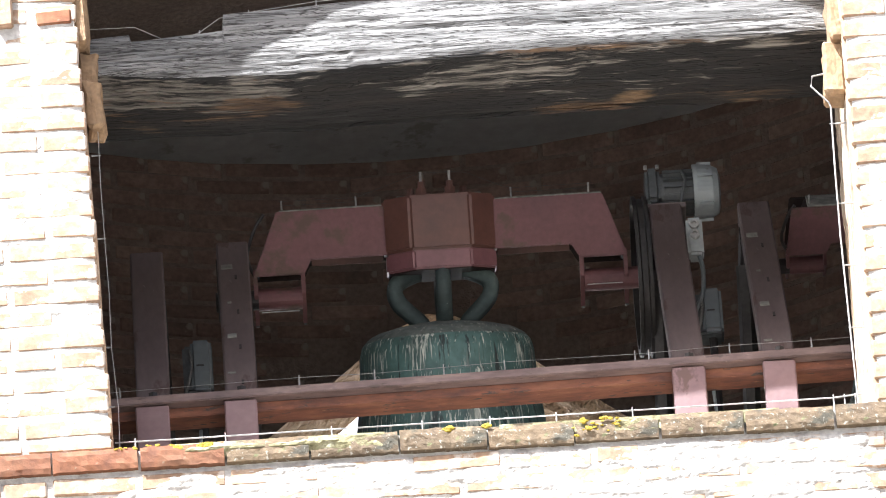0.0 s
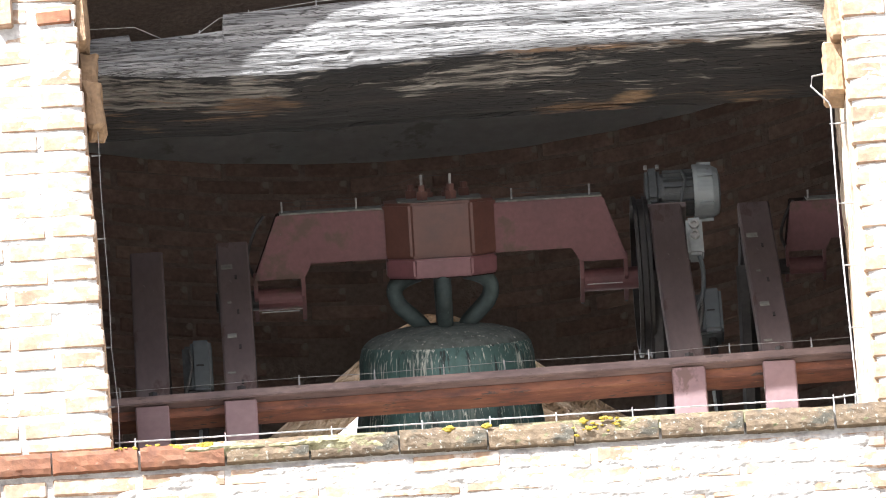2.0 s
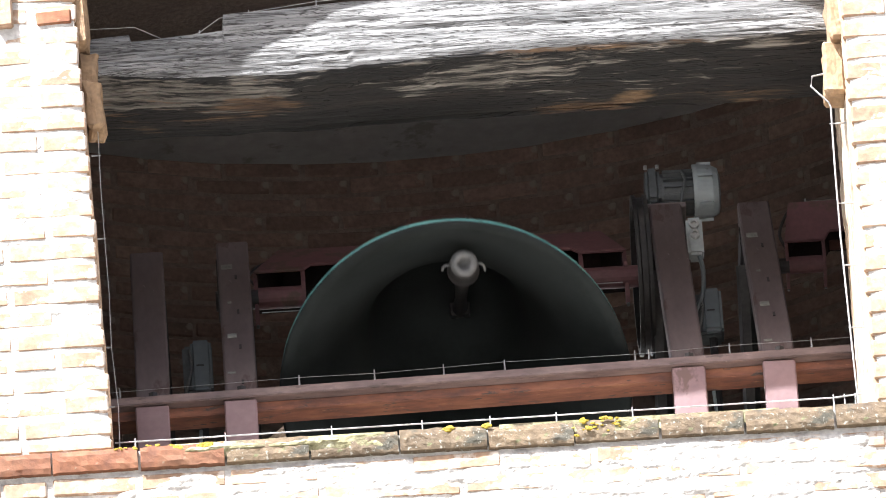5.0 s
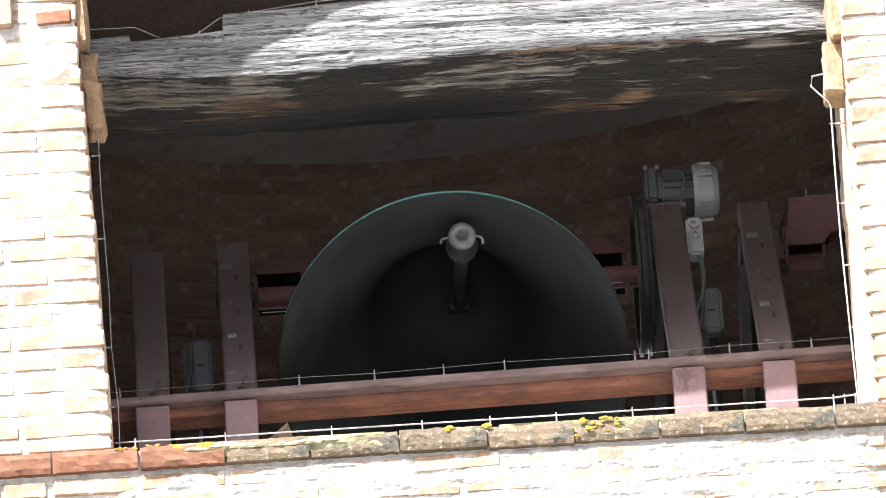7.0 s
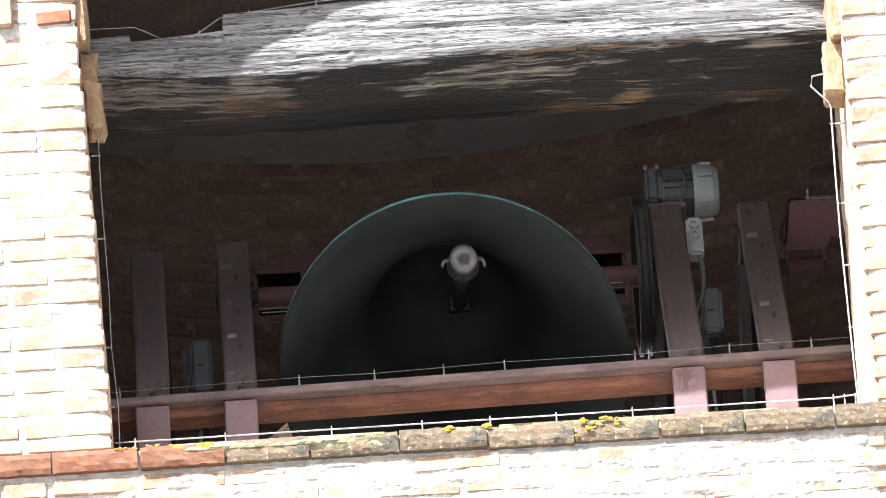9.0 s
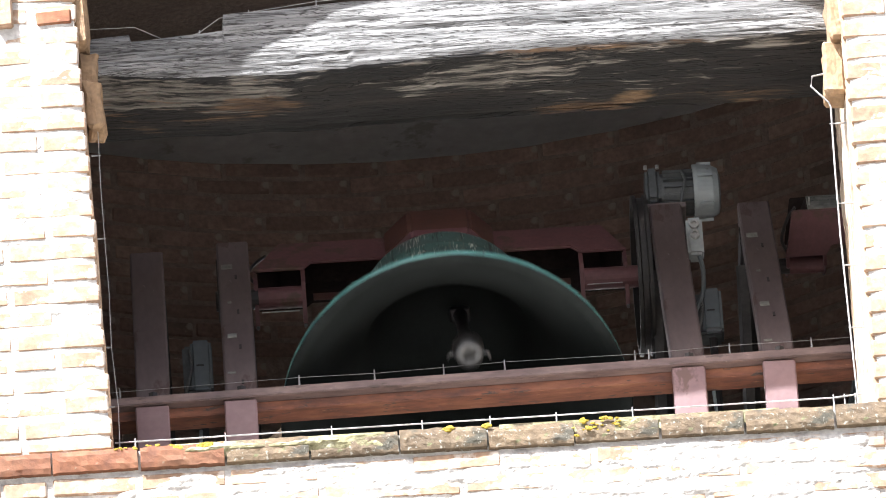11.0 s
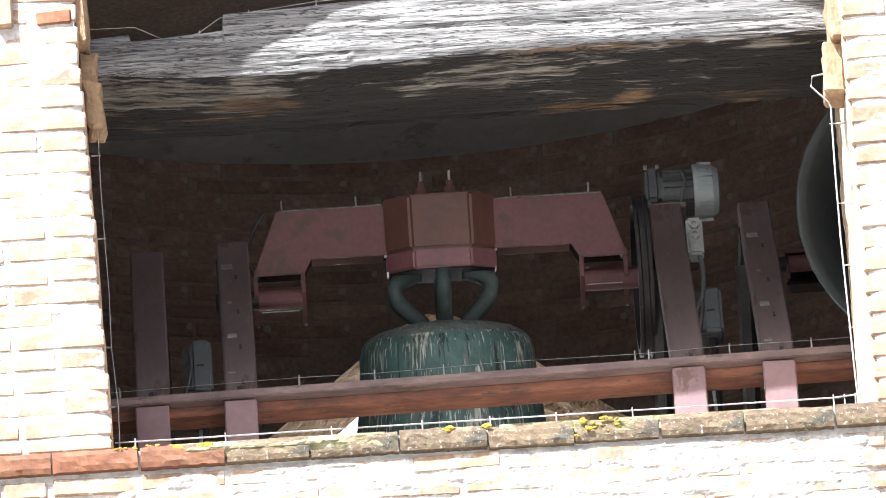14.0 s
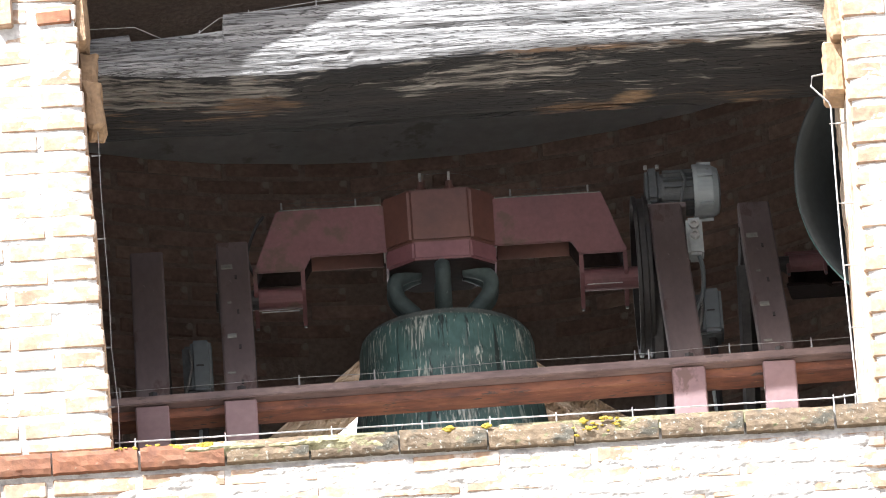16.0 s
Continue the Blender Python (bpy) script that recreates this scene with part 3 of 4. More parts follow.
def octagon_block(xs, ys, za, zb, bevel):
    bm = bmesh.new()
    octo = [(xs[0], -ys[0]), (xs[1], -ys[1]), (xs[2], -ys[1]), (xs[3], -ys[0]), (xs[3], ys[0]), (xs[2], ys[1]), (xs[1], ys[1]), (xs[0], ys[0])]
    lo = [bm.verts.new((x, y, za)) for x, y in octo]
    hi = [bm.verts.new((x, y, zb)) for x, y in octo]
    bm.faces.new(lo)
    bm.faces.new(hi[::-1])
    for k in range(8):
        bm.faces.new((lo[k], lo[(k + 1) % 8], hi[(k + 1) % 8], hi[k]))
    bmesh.ops.recalc_face_normals(bm, faces=bm.faces)
    bmesh.ops.bevel(bm, geom=list(bm.edges), offset=bevel, segments=2, affect="EDGES")
    return bm


def church_bell(loc, s, g, label, group):
    """A bell with its steel yoke, turning about its trunnions. s: size of the bell, g: of the yoke, against the large one."""
    thing = empty("church_bell", loc, label, "bell", group)
    C = Vector((-0.028 * s, 0, 0))
    outer = [(0.0, -0.150), (0.084, -0.155), (0.157, -0.166), (0.206, -0.179), (0.234, -0.193), (0.251, -0.211), (0.259, -0.240), (0.262, -0.30), (0.2665, -0.312), (0.2665, -0.325), (0.263, -0.335), (0.277, -0.42), (0.294, -0.52), (0.318, -0.61), (0.348, -0.70), (0.385, -0.78), (0.393, -0.788), (0.400, -0.797), (0.401, -0.806), (0.438, -0.856), (0.480, -0.889), (0.500, -0.903), (0.506, -0.914), (0.508, -0.944)]
    inner = [(0.498, -0.950), (0.468, -0.925), (0.410, -0.865), (0.350, -0.79), (0.304, -0.70), (0.271, -0.60), (0.245, -0.48), (0.222, -0.37), (0.19, -0.285), (0.145, -0.235), (0.08, -0.208), (0.0, -0.20)]
    zfix = [(r, -0.125 + (z + 0.168) * 1.068) for r, z in outer]
    outer, inner = zfix, [(r, -0.16 + (z + 0.20) * 1.068 if z > -0.9 else -0.125 + (z + 0.168) * 1.068) for r, z in inner]
    NS = 96
    bm = lathe([(r * s, z * s) for r, z in outer + inner], NS)
    for v in bm.verts:
        v.co += C
        v.co *= 1.0 + 0.0025 * noise.noise(v.co * 14)
    bm.faces.ensure_lookup_table()
    for k, f in enumerate(bm.faces):
        ring = k // NS
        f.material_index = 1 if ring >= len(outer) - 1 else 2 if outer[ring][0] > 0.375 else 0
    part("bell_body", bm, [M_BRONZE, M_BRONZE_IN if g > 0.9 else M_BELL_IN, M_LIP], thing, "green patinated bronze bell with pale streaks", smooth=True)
    for a in (-90, -14, -166, 90, 14, 166):
        d = Vector((math.cos(radians(a)), math.sin(radians(a)), 0))
        pts = smooth_pts([C + d * (r * s) + Vector((0, 0, z * s)) for r, z in ((0.062, -0.125), (0.072, -0.105), (0.104, -0.075), (0.134, -0.045), (0.146, -0.018), (0.146, 0.004), (0.132, 0.022), (0.104, 0.036), (0.07, 0.046))], 4)
        part("crown_loop", path(pts, 0.0235 * s, 12), M_LOOP, thing, smooth=True)
    dust = lathe([(r * s, z * s) for r, z in ((0.0, -0.1035), (0.084, -0.109), (0.157, -0.1208), (0.206, -0.1345), (0.222, -0.1425), (0.234, -0.1503), (0.246, -0.1630))], 72)
    for v in dust.verts:
        v.co += C
        v.co.z += 0.0016 * noise.noise(v.co * 60)
    part("dust_film", dust, M_SPECK, thing, "grey dust and droppings on the shoulder", smooth=True)
    # yoke: chamfered arms and a broader eight-sided middle block
    w = 0.068 * g

    def sc(pts):
        return [tuple(c * g for c in p) for p in pts]
    cheek = sc([(-0.508 if g > 0.9 else -0.560, 0.245), (0.458, 0.245), (0.523, 0.056), (0.382, 0.056), (0.358, 0.098), (-0.412, 0.098), (-0.435, 0.056), (-0.586, 0.056)])
    yoke = part("yoke", prism(sc([(-0.503, 0.243), (0.458, 0.243), (0.463, 0.228), (-0.508, 0.228)]), -w + 0.008, w - 0.008), M_SHADE, thing, "dark red painted steel channel yoke")
    # rear cheek takes the shade colour; only the front one is painted red
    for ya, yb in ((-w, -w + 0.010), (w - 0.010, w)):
        part("cheek", prism(cheek, ya, yb, 0.003), M_RED if ya < 0 else M_SHADE, yoke)
    # strip added in red paint: the light on the rear cheek's lower part
    for xa, xb in ((-0.41, -0.197), (0.142, 0.356)):
        part("cheek_foot_light", box((xa * g, w - 0.0135, 0.094 * g), (xb * g, w - 0.0105, 0.142 * g), 0.001), M_BLOCK, yoke)
    for xt, zt, xb in ((-0.504, 0.240, -0.578), (0.454, 0.240, 0.514)):
        side = 0.008 if xt < 0 else -0.008
        part("end_plate", prism(sc([(xt, zt), (xt + side, zt), (xb + side, 0.060), (xb, 0.060)]), -w + 0.0105, w - 0.0105), M_SHADE, yoke)
    part("middle_block", octagon_block([x * g for x in (-0.195, -0.115, 0.065, 0.14)], (0.070 * g, 0.143 * g), 0.098 * g, 0.262 * g, 0.008), M_BLOCK, thing)
    part("clamp_block", octagon_block([x * g for x in (-0.190, -0.11, 0.06, 0.135)], (0.072 * g, 0.150 * g), 0.040 * g, 0.0965 * g, 0.006), M_CLAMP, thing, "pinkish red clamp block")
    # thin plate added to put shade on the clamp's lower face
    part("clamp_underside", octagon_block([x * g for x in (-0.184, -0.106, 0.056, 0.129)], (0.069 * g, 0.145 * g), 0.0365 * g, 0.0405 * g, 0.001), M_SHADE, thing, "clamp underside, darkened as shade")
    # dust lying on the yoke
    for xa, xb in ((-0.499, -0.195), (0.14, 0.456)):
        part("dust_crust", box((xa * g, -w + 0.004, 0.2445 * g), (xb * g, w - 0.004, 0.2505 * g), 0.002), M_DUST, thing, "grey crust of dust and droppings")
    part("dust_crust", box((-0.150 * g, -0.105 * g, 0.2615 * g), (0.10 * g, 0.105 * g, 0.266 * g), 0.002), M_DUST, thing, "grey crust of dust and droppings")
    for x, y, h in ((-0.075, -0.06, 0.048), (0.010, -0.06, 0.048), (-0.105, 0.06, 0.045), (0.052, 0.06, 0.045), (-0.055, 0.075, 0.03), (0.002, 0.075, 0.03)):
        bm = bmesh.new()
        add_tube(bm, (x * g, y * g, 0.261 * g), (x * g, y * g, (0.262 + h * 0.6) * g), 0.018 * g, 6)
        add_tube(bm, (x * g, y * g, (0.262 + h * 0.5) * g), (x * g, y * g, (0.262 + h) * g), 0.011 * g, 8)
        part("bolt", bm, M_BLOCK, thing)
    for x in (-0.075, 0.010):
        part("threaded_rod", tube((x * g, -0.06 * g, 0.305 * g), (x * g, -0.06 * g, 0.340 * g), 0.0045 * g, 6), M_WIRE, thing)
    # trunnions between pairs of plates
    for xa, xb in ((-0.586, -0.432), (0.380, 0.523)):
        part("trunnion", tube(((xa + 0.012) * g, 0, -0.005), ((xb - 0.012 if xa < 0 else xb + 0.14) * g, 0, -0.005), 0.033 * g, 20), M_RED, thing)
        for x in (xa, xb - 0.013):
            # a flat bar that leans back under the trunnion
            bar = prism_x(sc([(-0.058, 0.078), (-0.040, 0.080), (0.071, -0.066), (0.060, -0.076), (-0.045, 0.004)]), x * g, (x + 0.012) * g, 0.002)
            part("hanger_bar", bar, M_RED, thing)
            part("bar_end", box(((x + 0.001) * g, 0.057 * g, -0.079 * g), ((x + 0.011) * g, 0.069 * g, -0.072 * g), 0.002), M_PALE, thing)
    part("trunnion_end", tube((-0.70 * g, 0, -0.005), (-0.565 * g, 0, -0.005), 0.030 * g, 16), M_IRON, thing)
    # bird wire on top
    for x in (-0.49, -0.27, 0.19, 0.42):
        part("wire_pin", tube((x * g, -0.03 * g, 0.247 * g), (x * g, -0.03 * g, 0.283 * g), 0.003, 5), M_WIRE, thing)
    part("bird_wire", path(sc([(-0.5, -0.03, 0.281), (-0.27, -0.03, 0.279), (-0.115, -0.05, 0.327), (-0.075, -0.06, 0.336), (0.010, -0.06, 0.336), (0.06, -0.05, 0.332), (0.165, -0.03, 0.288), (0.20, -0.03, 0.281), (0.43, -0.03, 0.281)]), 0.0006, 5), M_PALE, thing)
    part("bird_wire", path(sc([(-0.49, -0.03, 0.268), (-0.27, -0.03, 0.267)]), 0.0006, 5), M_PALE, thing)
    part("bird_wire", path(sc([(0.19, -0.03, 0.268), (0.42, -0.03, 0.267)]), 0.0006, 5), M_PALE, thing)
    part("cable", path(smooth_pts(sc([(-0.58, -0.02, 0.06), (-0.60, -0.03, 0.12), (-0.575, -0.03, 0.2), (-0.545, -0.03, 0.245)])), 0.005, 6), M_IRON, thing)
    # clapper
    clap = empty("clapper", (0, 0, 0), "", "")
    clap.parent = thing
    clap.location = (0.014 * s, 0, -0.215 * s)
    k = s
    shank = lathe([(r * k, z * k) for r, z in ((0.0, 0.02), (0.022, 0.02), (0.017, -0.22), (0.022, -0.54), (0.032, -0.62), (0.043, -0.66), (0.047, -0.69), (0.042, -0.725), (0.032, -0.75), (0.030, -0.785), (0.0, -0.785))], 28)
    part("shank", shank, M_IRON, clap, "dark iron clapper shank", smooth=True)
    tip = lathe([(r * k, z * k) for r, z in ((0.0, -0.775), (0.032, -0.775), (0.039, -0.792), (0.040, -0.812), (0.034, -0.824), (0.018, -0.824), (0.015, -0.805), (0.0, -0.802))], 28)
    part("tip", tip, M_PALE, clap, "worn pale iron clapper tip", smooth=True)
    part("hinge_strap", box((-0.03, -0.02, -0.01), (0.03, 0.02, 0.05), 0.004), M_IRON, clap)
    part("cross_pin", smooth_path([(-0.062 * k, 0.012, -0.78 * k), (-0.052 * k, 0.0, -0.79 * k), (0.0, 0.0, -0.79 * k), (0.05 * k, 0.0, -0.79 * k), (0.06 * k, 0.018, -0.775 * k)], 0.004 * k), M_PALE, clap)
    return thing, clap


AX2 = (1.505, 1.46, 1.262)
bell, clapper = church_bell(AX, 1.0, 1.0, "large green bronze bell hung from a red steel yoke", "swinging bells")
bell2, clapper2 = church_bell(AX2, 0.86, 0.78, "smaller green bronze bell on a red yoke beside the jamb", "swinging bells")
WHEEL = Matrix.Translation((0.565, 0, -0.005))
wheel = part("drive_wheel", lathe([(0.215, -0.022), (0.24, -0.022), (0.24, -0.012), (0.232, -0.008), (0.232, 0.008), (0.24, 0.012), (0.24, 0.022), (0.215, 0.022), (0.215, -0.022)], 56), M_IRON, bell, "black chain wheel", m=WHEEL @ Matrix.Rotation(math.pi / 2, 4, "Y"))
for k in range(4):
    part("spoke", box((0.03, -0.02, -0.008), (0.22, 0.02, 0.008), 0.002), M_IRON, wheel, m=Matrix.Rotation(k * math.pi / 2 + 0.3, 4, "Z"))


# ---- drive motor on the frame ----
def drive_motor():
    t = empty("electric_motor", (0.70, 1.385, 1.398), "grey electric drive motor with ribbed casing on the frame leg", "motor")
    part("mounting_plate", box((-0.07, -0.09, -0.012), (0.06, 0.06, 0.006), 0.002), M_POST, t)
    part("foot", box((-0.04, -0.05, 0.006), (0.05, 0.05, 0.03), 0.003), M_MOTOR, t)
    part("gearbox", box((-0.055, -0.065, 0.03), (-0.01, 0.065, 0.145), 0.012, 3), M_MOTOR, t)
    body = lathe([(0.0, -0.01), (0.058, -0.01), (0.06, 0.0), (0.06, 0.09), (0.058, 0.095), (0.0, 0.095)], 32)
    part("motor_body", body, M_MOTOR, t, m=Matrix.Translation((0.0, 0, 0.085)) @ Matrix.Rotation(math.pi / 2, 4, "Y"))
    for k in range(18):
        a = 2 * math.pi * k / 18
        part("cooling_fin", box((0.0, -0.0025, 0.056), (0.09, 0.0025, 0.071), 0.0), M_MOTOR, t, m=Matrix.Translation((0.0, 0, 0.085)) @ Matrix.Rotation(a, 4, "X"))
    cover = lathe([(0.0, 0.168), (0.045, 0.168), (0.068, 0.162), (0.077, 0.145), (0.083, 0.10), (0.083, 0.088), (0.07, 0.088), (0.0, 0.088)], 40)
    part("fan_cover", cover, M_GREY, t, "light grey fan cover", smooth=False, m=Matrix.Translation((0.0, 0, 0.085)) @ Matrix.Rotation(math.pi / 2, 4, "Y"))
    for k in range(6):
        part("cover_rib", box((0.102, -0.004, 0.079), (0.145, 0.004, 0.088), 0.001), M_GREY, t, m=Matrix.Translation((0.0, 0, 0.085)) @ Matrix.Rotation(k * math.pi / 3 + 0.4, 4, "X"))
    for x in (-0.05, -0.015):
        part("bolt", tube((x, -0.05, 0.145), (x, -0.05, 0.156), 0.006, 6), M_WIRE, t)
    part("cable", path(smooth_pts([(0.055, -0.075, 0.12), (0.062, -0.085, 0.08), (0.05, -0.08, 0.03), (0.045, -0.075, -0.01)]), 0.005, 6), M_MOTOR, t)
    return t


drive_motor()


def switch_box(loc, w, h, d, label):
    """A small enamelled case on a thin steel pole."""
    t = empty("switch_box", loc, label, "switch box")
    part("case", box((-w / 2 - 0.02, -d / 2 + 0.02, 0.004), (w / 2, d / 2, h - 0.004), 0.008, 2), M_MOTOR, t)
    part("lid", box((-w / 2 + 0.004, -d / 2 - 0.008, 0.0), (w / 2 - 0.002, -d / 2 + 0.022, h), 0.010, 3), M_BOX, t)
    part("pole", tube((0, 0, -0.85 - loc[2]), (0, 0, 0.002), 0.012, 10), M_IRON, t)
    part("cable_tail", smooth_path([(-0.012, -0.02, -0.12), (-0.014, -0.03, -0.18), (-0.011, -0.03, -0.255), (-0.013, -0.03, -0.33)], 0.0055), M_GREY, t)
    part("nameplate", box((-0.014, -d / 2 - 0.0095, h * 0.45), (0.008, -d / 2 - 0.007, h * 0.48), 0.0), M_IRON, t)
    part("cable", path(smooth_pts([(-w / 2, -d / 2, h * 0.8), (-w / 2 + 0.006, -d / 2 - 0.01, h * 0.5), (-w / 2 - 0.004, -d / 2, h * 0.2), (-w / 2 - 0.03, 0.0, -0.03)]), 0.005, 6), M_PALE, t)
    return t


switch_box((-0.698, 1.30, 0.848), 0.068, 0.165, 0.10, "blue-grey enamelled switch box on a pole behind the legs")
switch_box((0.806, 1.30, 0.938), 0.066, 0.145, 0.10, "blue-grey enamelled switch box beside the frame leg")


# cable junction hanging beside the leg
jb = empty("junction_box", (0.772, 1.25, 1.185), "grey cable junction box with two round glands", "junction box")
part("case", box((-0.022, -0.03, 0), (0.026, 0.03, 0.125), 0.008, 2), M_GREY, jb)
for z in (0.095, 0.062):
    part("gland", lathe([(0, 0), (0.014, 0), (0.014, 0.012), (0.008, 0.013), (0.007, 0.006), (0, 0.006)], 16), M_WIRE, jb, m=Matrix.Translation((0.002, -0.03, z)) @ Matrix.Rotation(math.pi / 2, 4, "X"))
part("cable", path(smooth_pts([(0.01, -0.01, 0.01), (0.018, -0.015, -0.05), (0.012, -0.01, -0.12), (-0.02, 0.0, -0.19)]), 0.007, 8), M_BOX, jb)
part("bracket", box((-0.09, 0.0, 0.05), (-0.02, 0.02, 0.07), 0.002), M_IRON, jb)


# ---- facade brickwork ----
PITCH = 0.0665
PITCH_L, PITCH_R = 0.0705, 0.0688       # courses beside the opening


def edge_l(z):
    """The brick arris leans a little."""
    return -0.9555 - 0.0275 * z


EDGE_R = 1.177


def brick_mesh(length, seed, material, h=0.052, d=0.11):
    bm = box((0, 0, 0), (length, d, h), 0.005)
    for v in bm.verts:
        p = v.co * 23 + Vector((seed * 3.1, seed, 0))
        v.co += Vector((noise.noise(p), 0.6 * noise.noise(p + Vector((7, 0, 0))), noise.noise(p + Vector((0, 7, 0))))) * 0.0042
    return mesh_of(bm, "brick", material)


LENGTHS = (0.245, 0.235, 0.120, 0.165)
BRICKS = {(k, v): brick_mesh(LENGTHS[k], v + 10 * k, M_BRICK) for k in range(4) for v in range(3)}


def worn_brick(length, seed, material):
    """A sill brick with broken arrises."""
    bm = box((0, 0, 0), (length, 0.06, 0.064))
    bmesh.ops.subdivide_edges(bm, edges=[e for e in bm.edges if abs(e.verts[0].co.x - e.verts[1].co.x) > 0.1], cuts=11)
    bmesh.ops.subdivide_edges(bm, edges=[e for e in bm.edges if abs(e.verts[0].co.z - e.verts[1].co.z) > 0.05], cuts=3)
    for v in bm.verts:
        edge = abs(v.co.z - 0.032) / 0.032
        p = v.co * 38 + Vector((seed * 5.3, seed, 0))
        v.co += Vector((0.3 * noise.noise(p), 0.9 * noise.noise(p + Vector((7, 0, 0))) + (0.7 if edge > 0.9 else 0.0), noise.noise(p + Vector((0, 7, 0))))) * 0.0042
    return mesh_of(bm, "sill_brick", material)


SILLS = [worn_brick(0.245 - 0.004 * v, 50 + v, M_SILLBRICK) for v in range(5)]
OLDSILLS = [worn_brick(0.245 - 0.004 * v, 60 + v, M_SILLOLD) for v in range(5)]
JAMBS = [brick_mesh(0.245 if v < 4 else 0.125, 70 + v, M_BRICK, 0.055, 0.50) for v in range(8)]
INNER = [brick_mesh(0.235, 90 + v, M_BACKBRICK, 0.050, 0.05) for v in range(5)]
rng = random.Random(4)


def lay(me, parent, m, name="brick"):
    ob = new(name, me)
    ob.parent = parent
    ob.matrix_local = m
    return ob


def course(xa, xb, z, jamb, header=False):
    """One course from xa to xb; jamb -1: the opening lies at xb, 1: at xa, 0: none."""
    def place(me, px):
        lay(me, wall_front, pose(px, rng.uniform(-0.0022, 0.0022), z + rng.uniform(-0.003, 0.003), 0, rng.uniform(-0.8, 0.8)))
    first = 0.125 if header else 0.245
    k = rng.randrange(4) + (4 if header else 0)
    x = xa
    if jamb == -1:
        place(JAMBS[k], xb - first + rng.uniform(-0.004, 0.004))
        x = xb - first - 0.013
        while x > xa:
            k = rng.choice((0, 1, 0, 2))
            x -= LENGTHS[k]
            place(BRICKS[k, rng.randrange(3)], x)
            x -= rng.uniform(0.010, 0.018)
        return
    if jamb == 1:
        place(JAMBS[k], xa + rng.uniform(-0.004, 0.004))
        x = xa + first + 0.013
    while x < xb:
        k = rng.choice((0, 0, 1, 2, 3))
        place(BRICKS[k, rng.randrange(3)], x)
        x += LENGTHS[k] + rng.uniform(0.009, 0.016)


LOW = brick_mesh(0.235, 99, M_BRICK, 0.034, 0.3)
for k in range(3):
    lay(LOW, wall_front, pose(edge_l(0) - 0.238 - 0.25 * k, 0.0, 0.004))
for k in range(23):
    z = 0.050 + PITCH_L * k
    course(-1.50 + rng.uniform(0, 0.1), edge_l(z), z, -1, k % 2 == 1)
for k in range(23):
    z = 0.011 + PITCH_R * k
    course(EDGE_R, 1.66, z, 1, k % 2 == 0)
for k in range(5):
    course(-1.50 + rng.uniform(0, 0.1), 1.66, -0.062 - 0.008 - PITCH * (k + 1) + 0.004, 0)
x = -1.62
k = 0
while x < 1.65:
    lay((SILLS if x < -0.75 or -0.14 < x < 0.06 or x > 1.1 else OLDSILLS)[k % 5], wall_front, pose(x, -0.013 + rng.uniform(-0.004, 0.004), -0.066 + rng.uniform(-0.003, 0.002), 0, rng.uniform(-0.5, 0.5)), "sill_brick")
    x += 0.245 - 0.004 * (k % 5) + rng.uniform(0.002, 0.008)
    k += 1


def mortar_skin(xa, xb, za, zb, lift, seed, amp=0.008, y0=0.006, material=None, name="mortar_skin", label="rough pale mortar smeared over the bricks"):
    """Mortar smeared over the bricks, thick and thin."""
    bm = bmesh.new()
    nx, nz = int((xb - xa) / 0.009), int((zb - za) / 0.006)
    g = []
    left = xb == XL
    for i in range(nx + 1):
        col = []
        for j in range(nz + 1):
            pz = za + (zb - za) * j / nz
            px = xa + ((edge_l(pz) - 0.006 if left else xb) - xa) * i / nx
            p = Vector((px * 7 + seed, seed, pz * 22))
            d = noise.noise(p) + 0.5 * noise.noise(p * 2.7) + 0.35 * noise.noise(Vector((px * 60 + seed, 1.0, pz * 75)))
            edge = min(1.0, j / 3, (nz - j) / 3, i / 4, (nx - i) / 4)
            step = 0.45 * amp if noise.noise(Vector((px * 5, 3 + seed, pz * 30))) > 0.12 else 0.0
            col.append(bm.verts.new((px, y0 - edge * (lift + amp * d + step), pz)))
        g.append(col)
    for u, v in zip(g, g[1:]):
        for j in range(len(u) - 1):
            bm.faces.new((u[j], u[j + 1], v[j + 1], v[j]))
    ob = part(name, bm, material or M_MORTAR, wall_front, label)
    ob["kind"] = "stuff"


mortar_skin(-0.95, 1.16, -0.36, -0.074, 0.0055, 2.0, 0.0048)
mortar_skin(-1.55, -0.965, -0.36, -0.15, 0.003, 12.0, 0.003)
mortar_skin(-1.55, XL, -0.005, 1.62, 0.0040, 22.0, 0.0020)
mortar_skin(1.186, 1.66, -0.36, 1.62, 0.0040, 32.0, 0.0020)

# lichen cushions on the sill
M_LICHEN = mat("yellow_lichen", [(0.26, 0.17, 0.008), (0.36, 0.27, 0.02)], 60, 0.95, bump=0.9, dist=0.01)
M_MOSS = mat("pale_grey_green_lichen", [(0.12, 0.105, 0.05), (0.22, 0.20, 0.105), (0.32, 0.30, 0.19)], 26, 0.95, bump=0.9, dist=0.01, spots=[((0.09, 0.07, 0.04), 14, 0.58, (0.6, 1, 1))])


def lichen(points, material, label, name):
    bm = bmesh.new()
    for px, py, pz, r in points:
        q = bmesh.ops.create_icosphere(bm, subdivisions=3, radius=1, matrix=Matrix.Translation((px, py, pz)) @ Matrix.Diagonal((r * 1.1, r * 0.2, r * 0.6, 1)))
        for v in q["verts"]:
            d = noise.noise(v.co * 70) * 0.5 + noise.noise(v.co * 160) * 0.35
            v.co += (v.co - Vector((px, py, pz))) * d
    tagged(new(name, mesh_of(bm, name, material, smooth=False)), label, "lichen", kind="stuff")


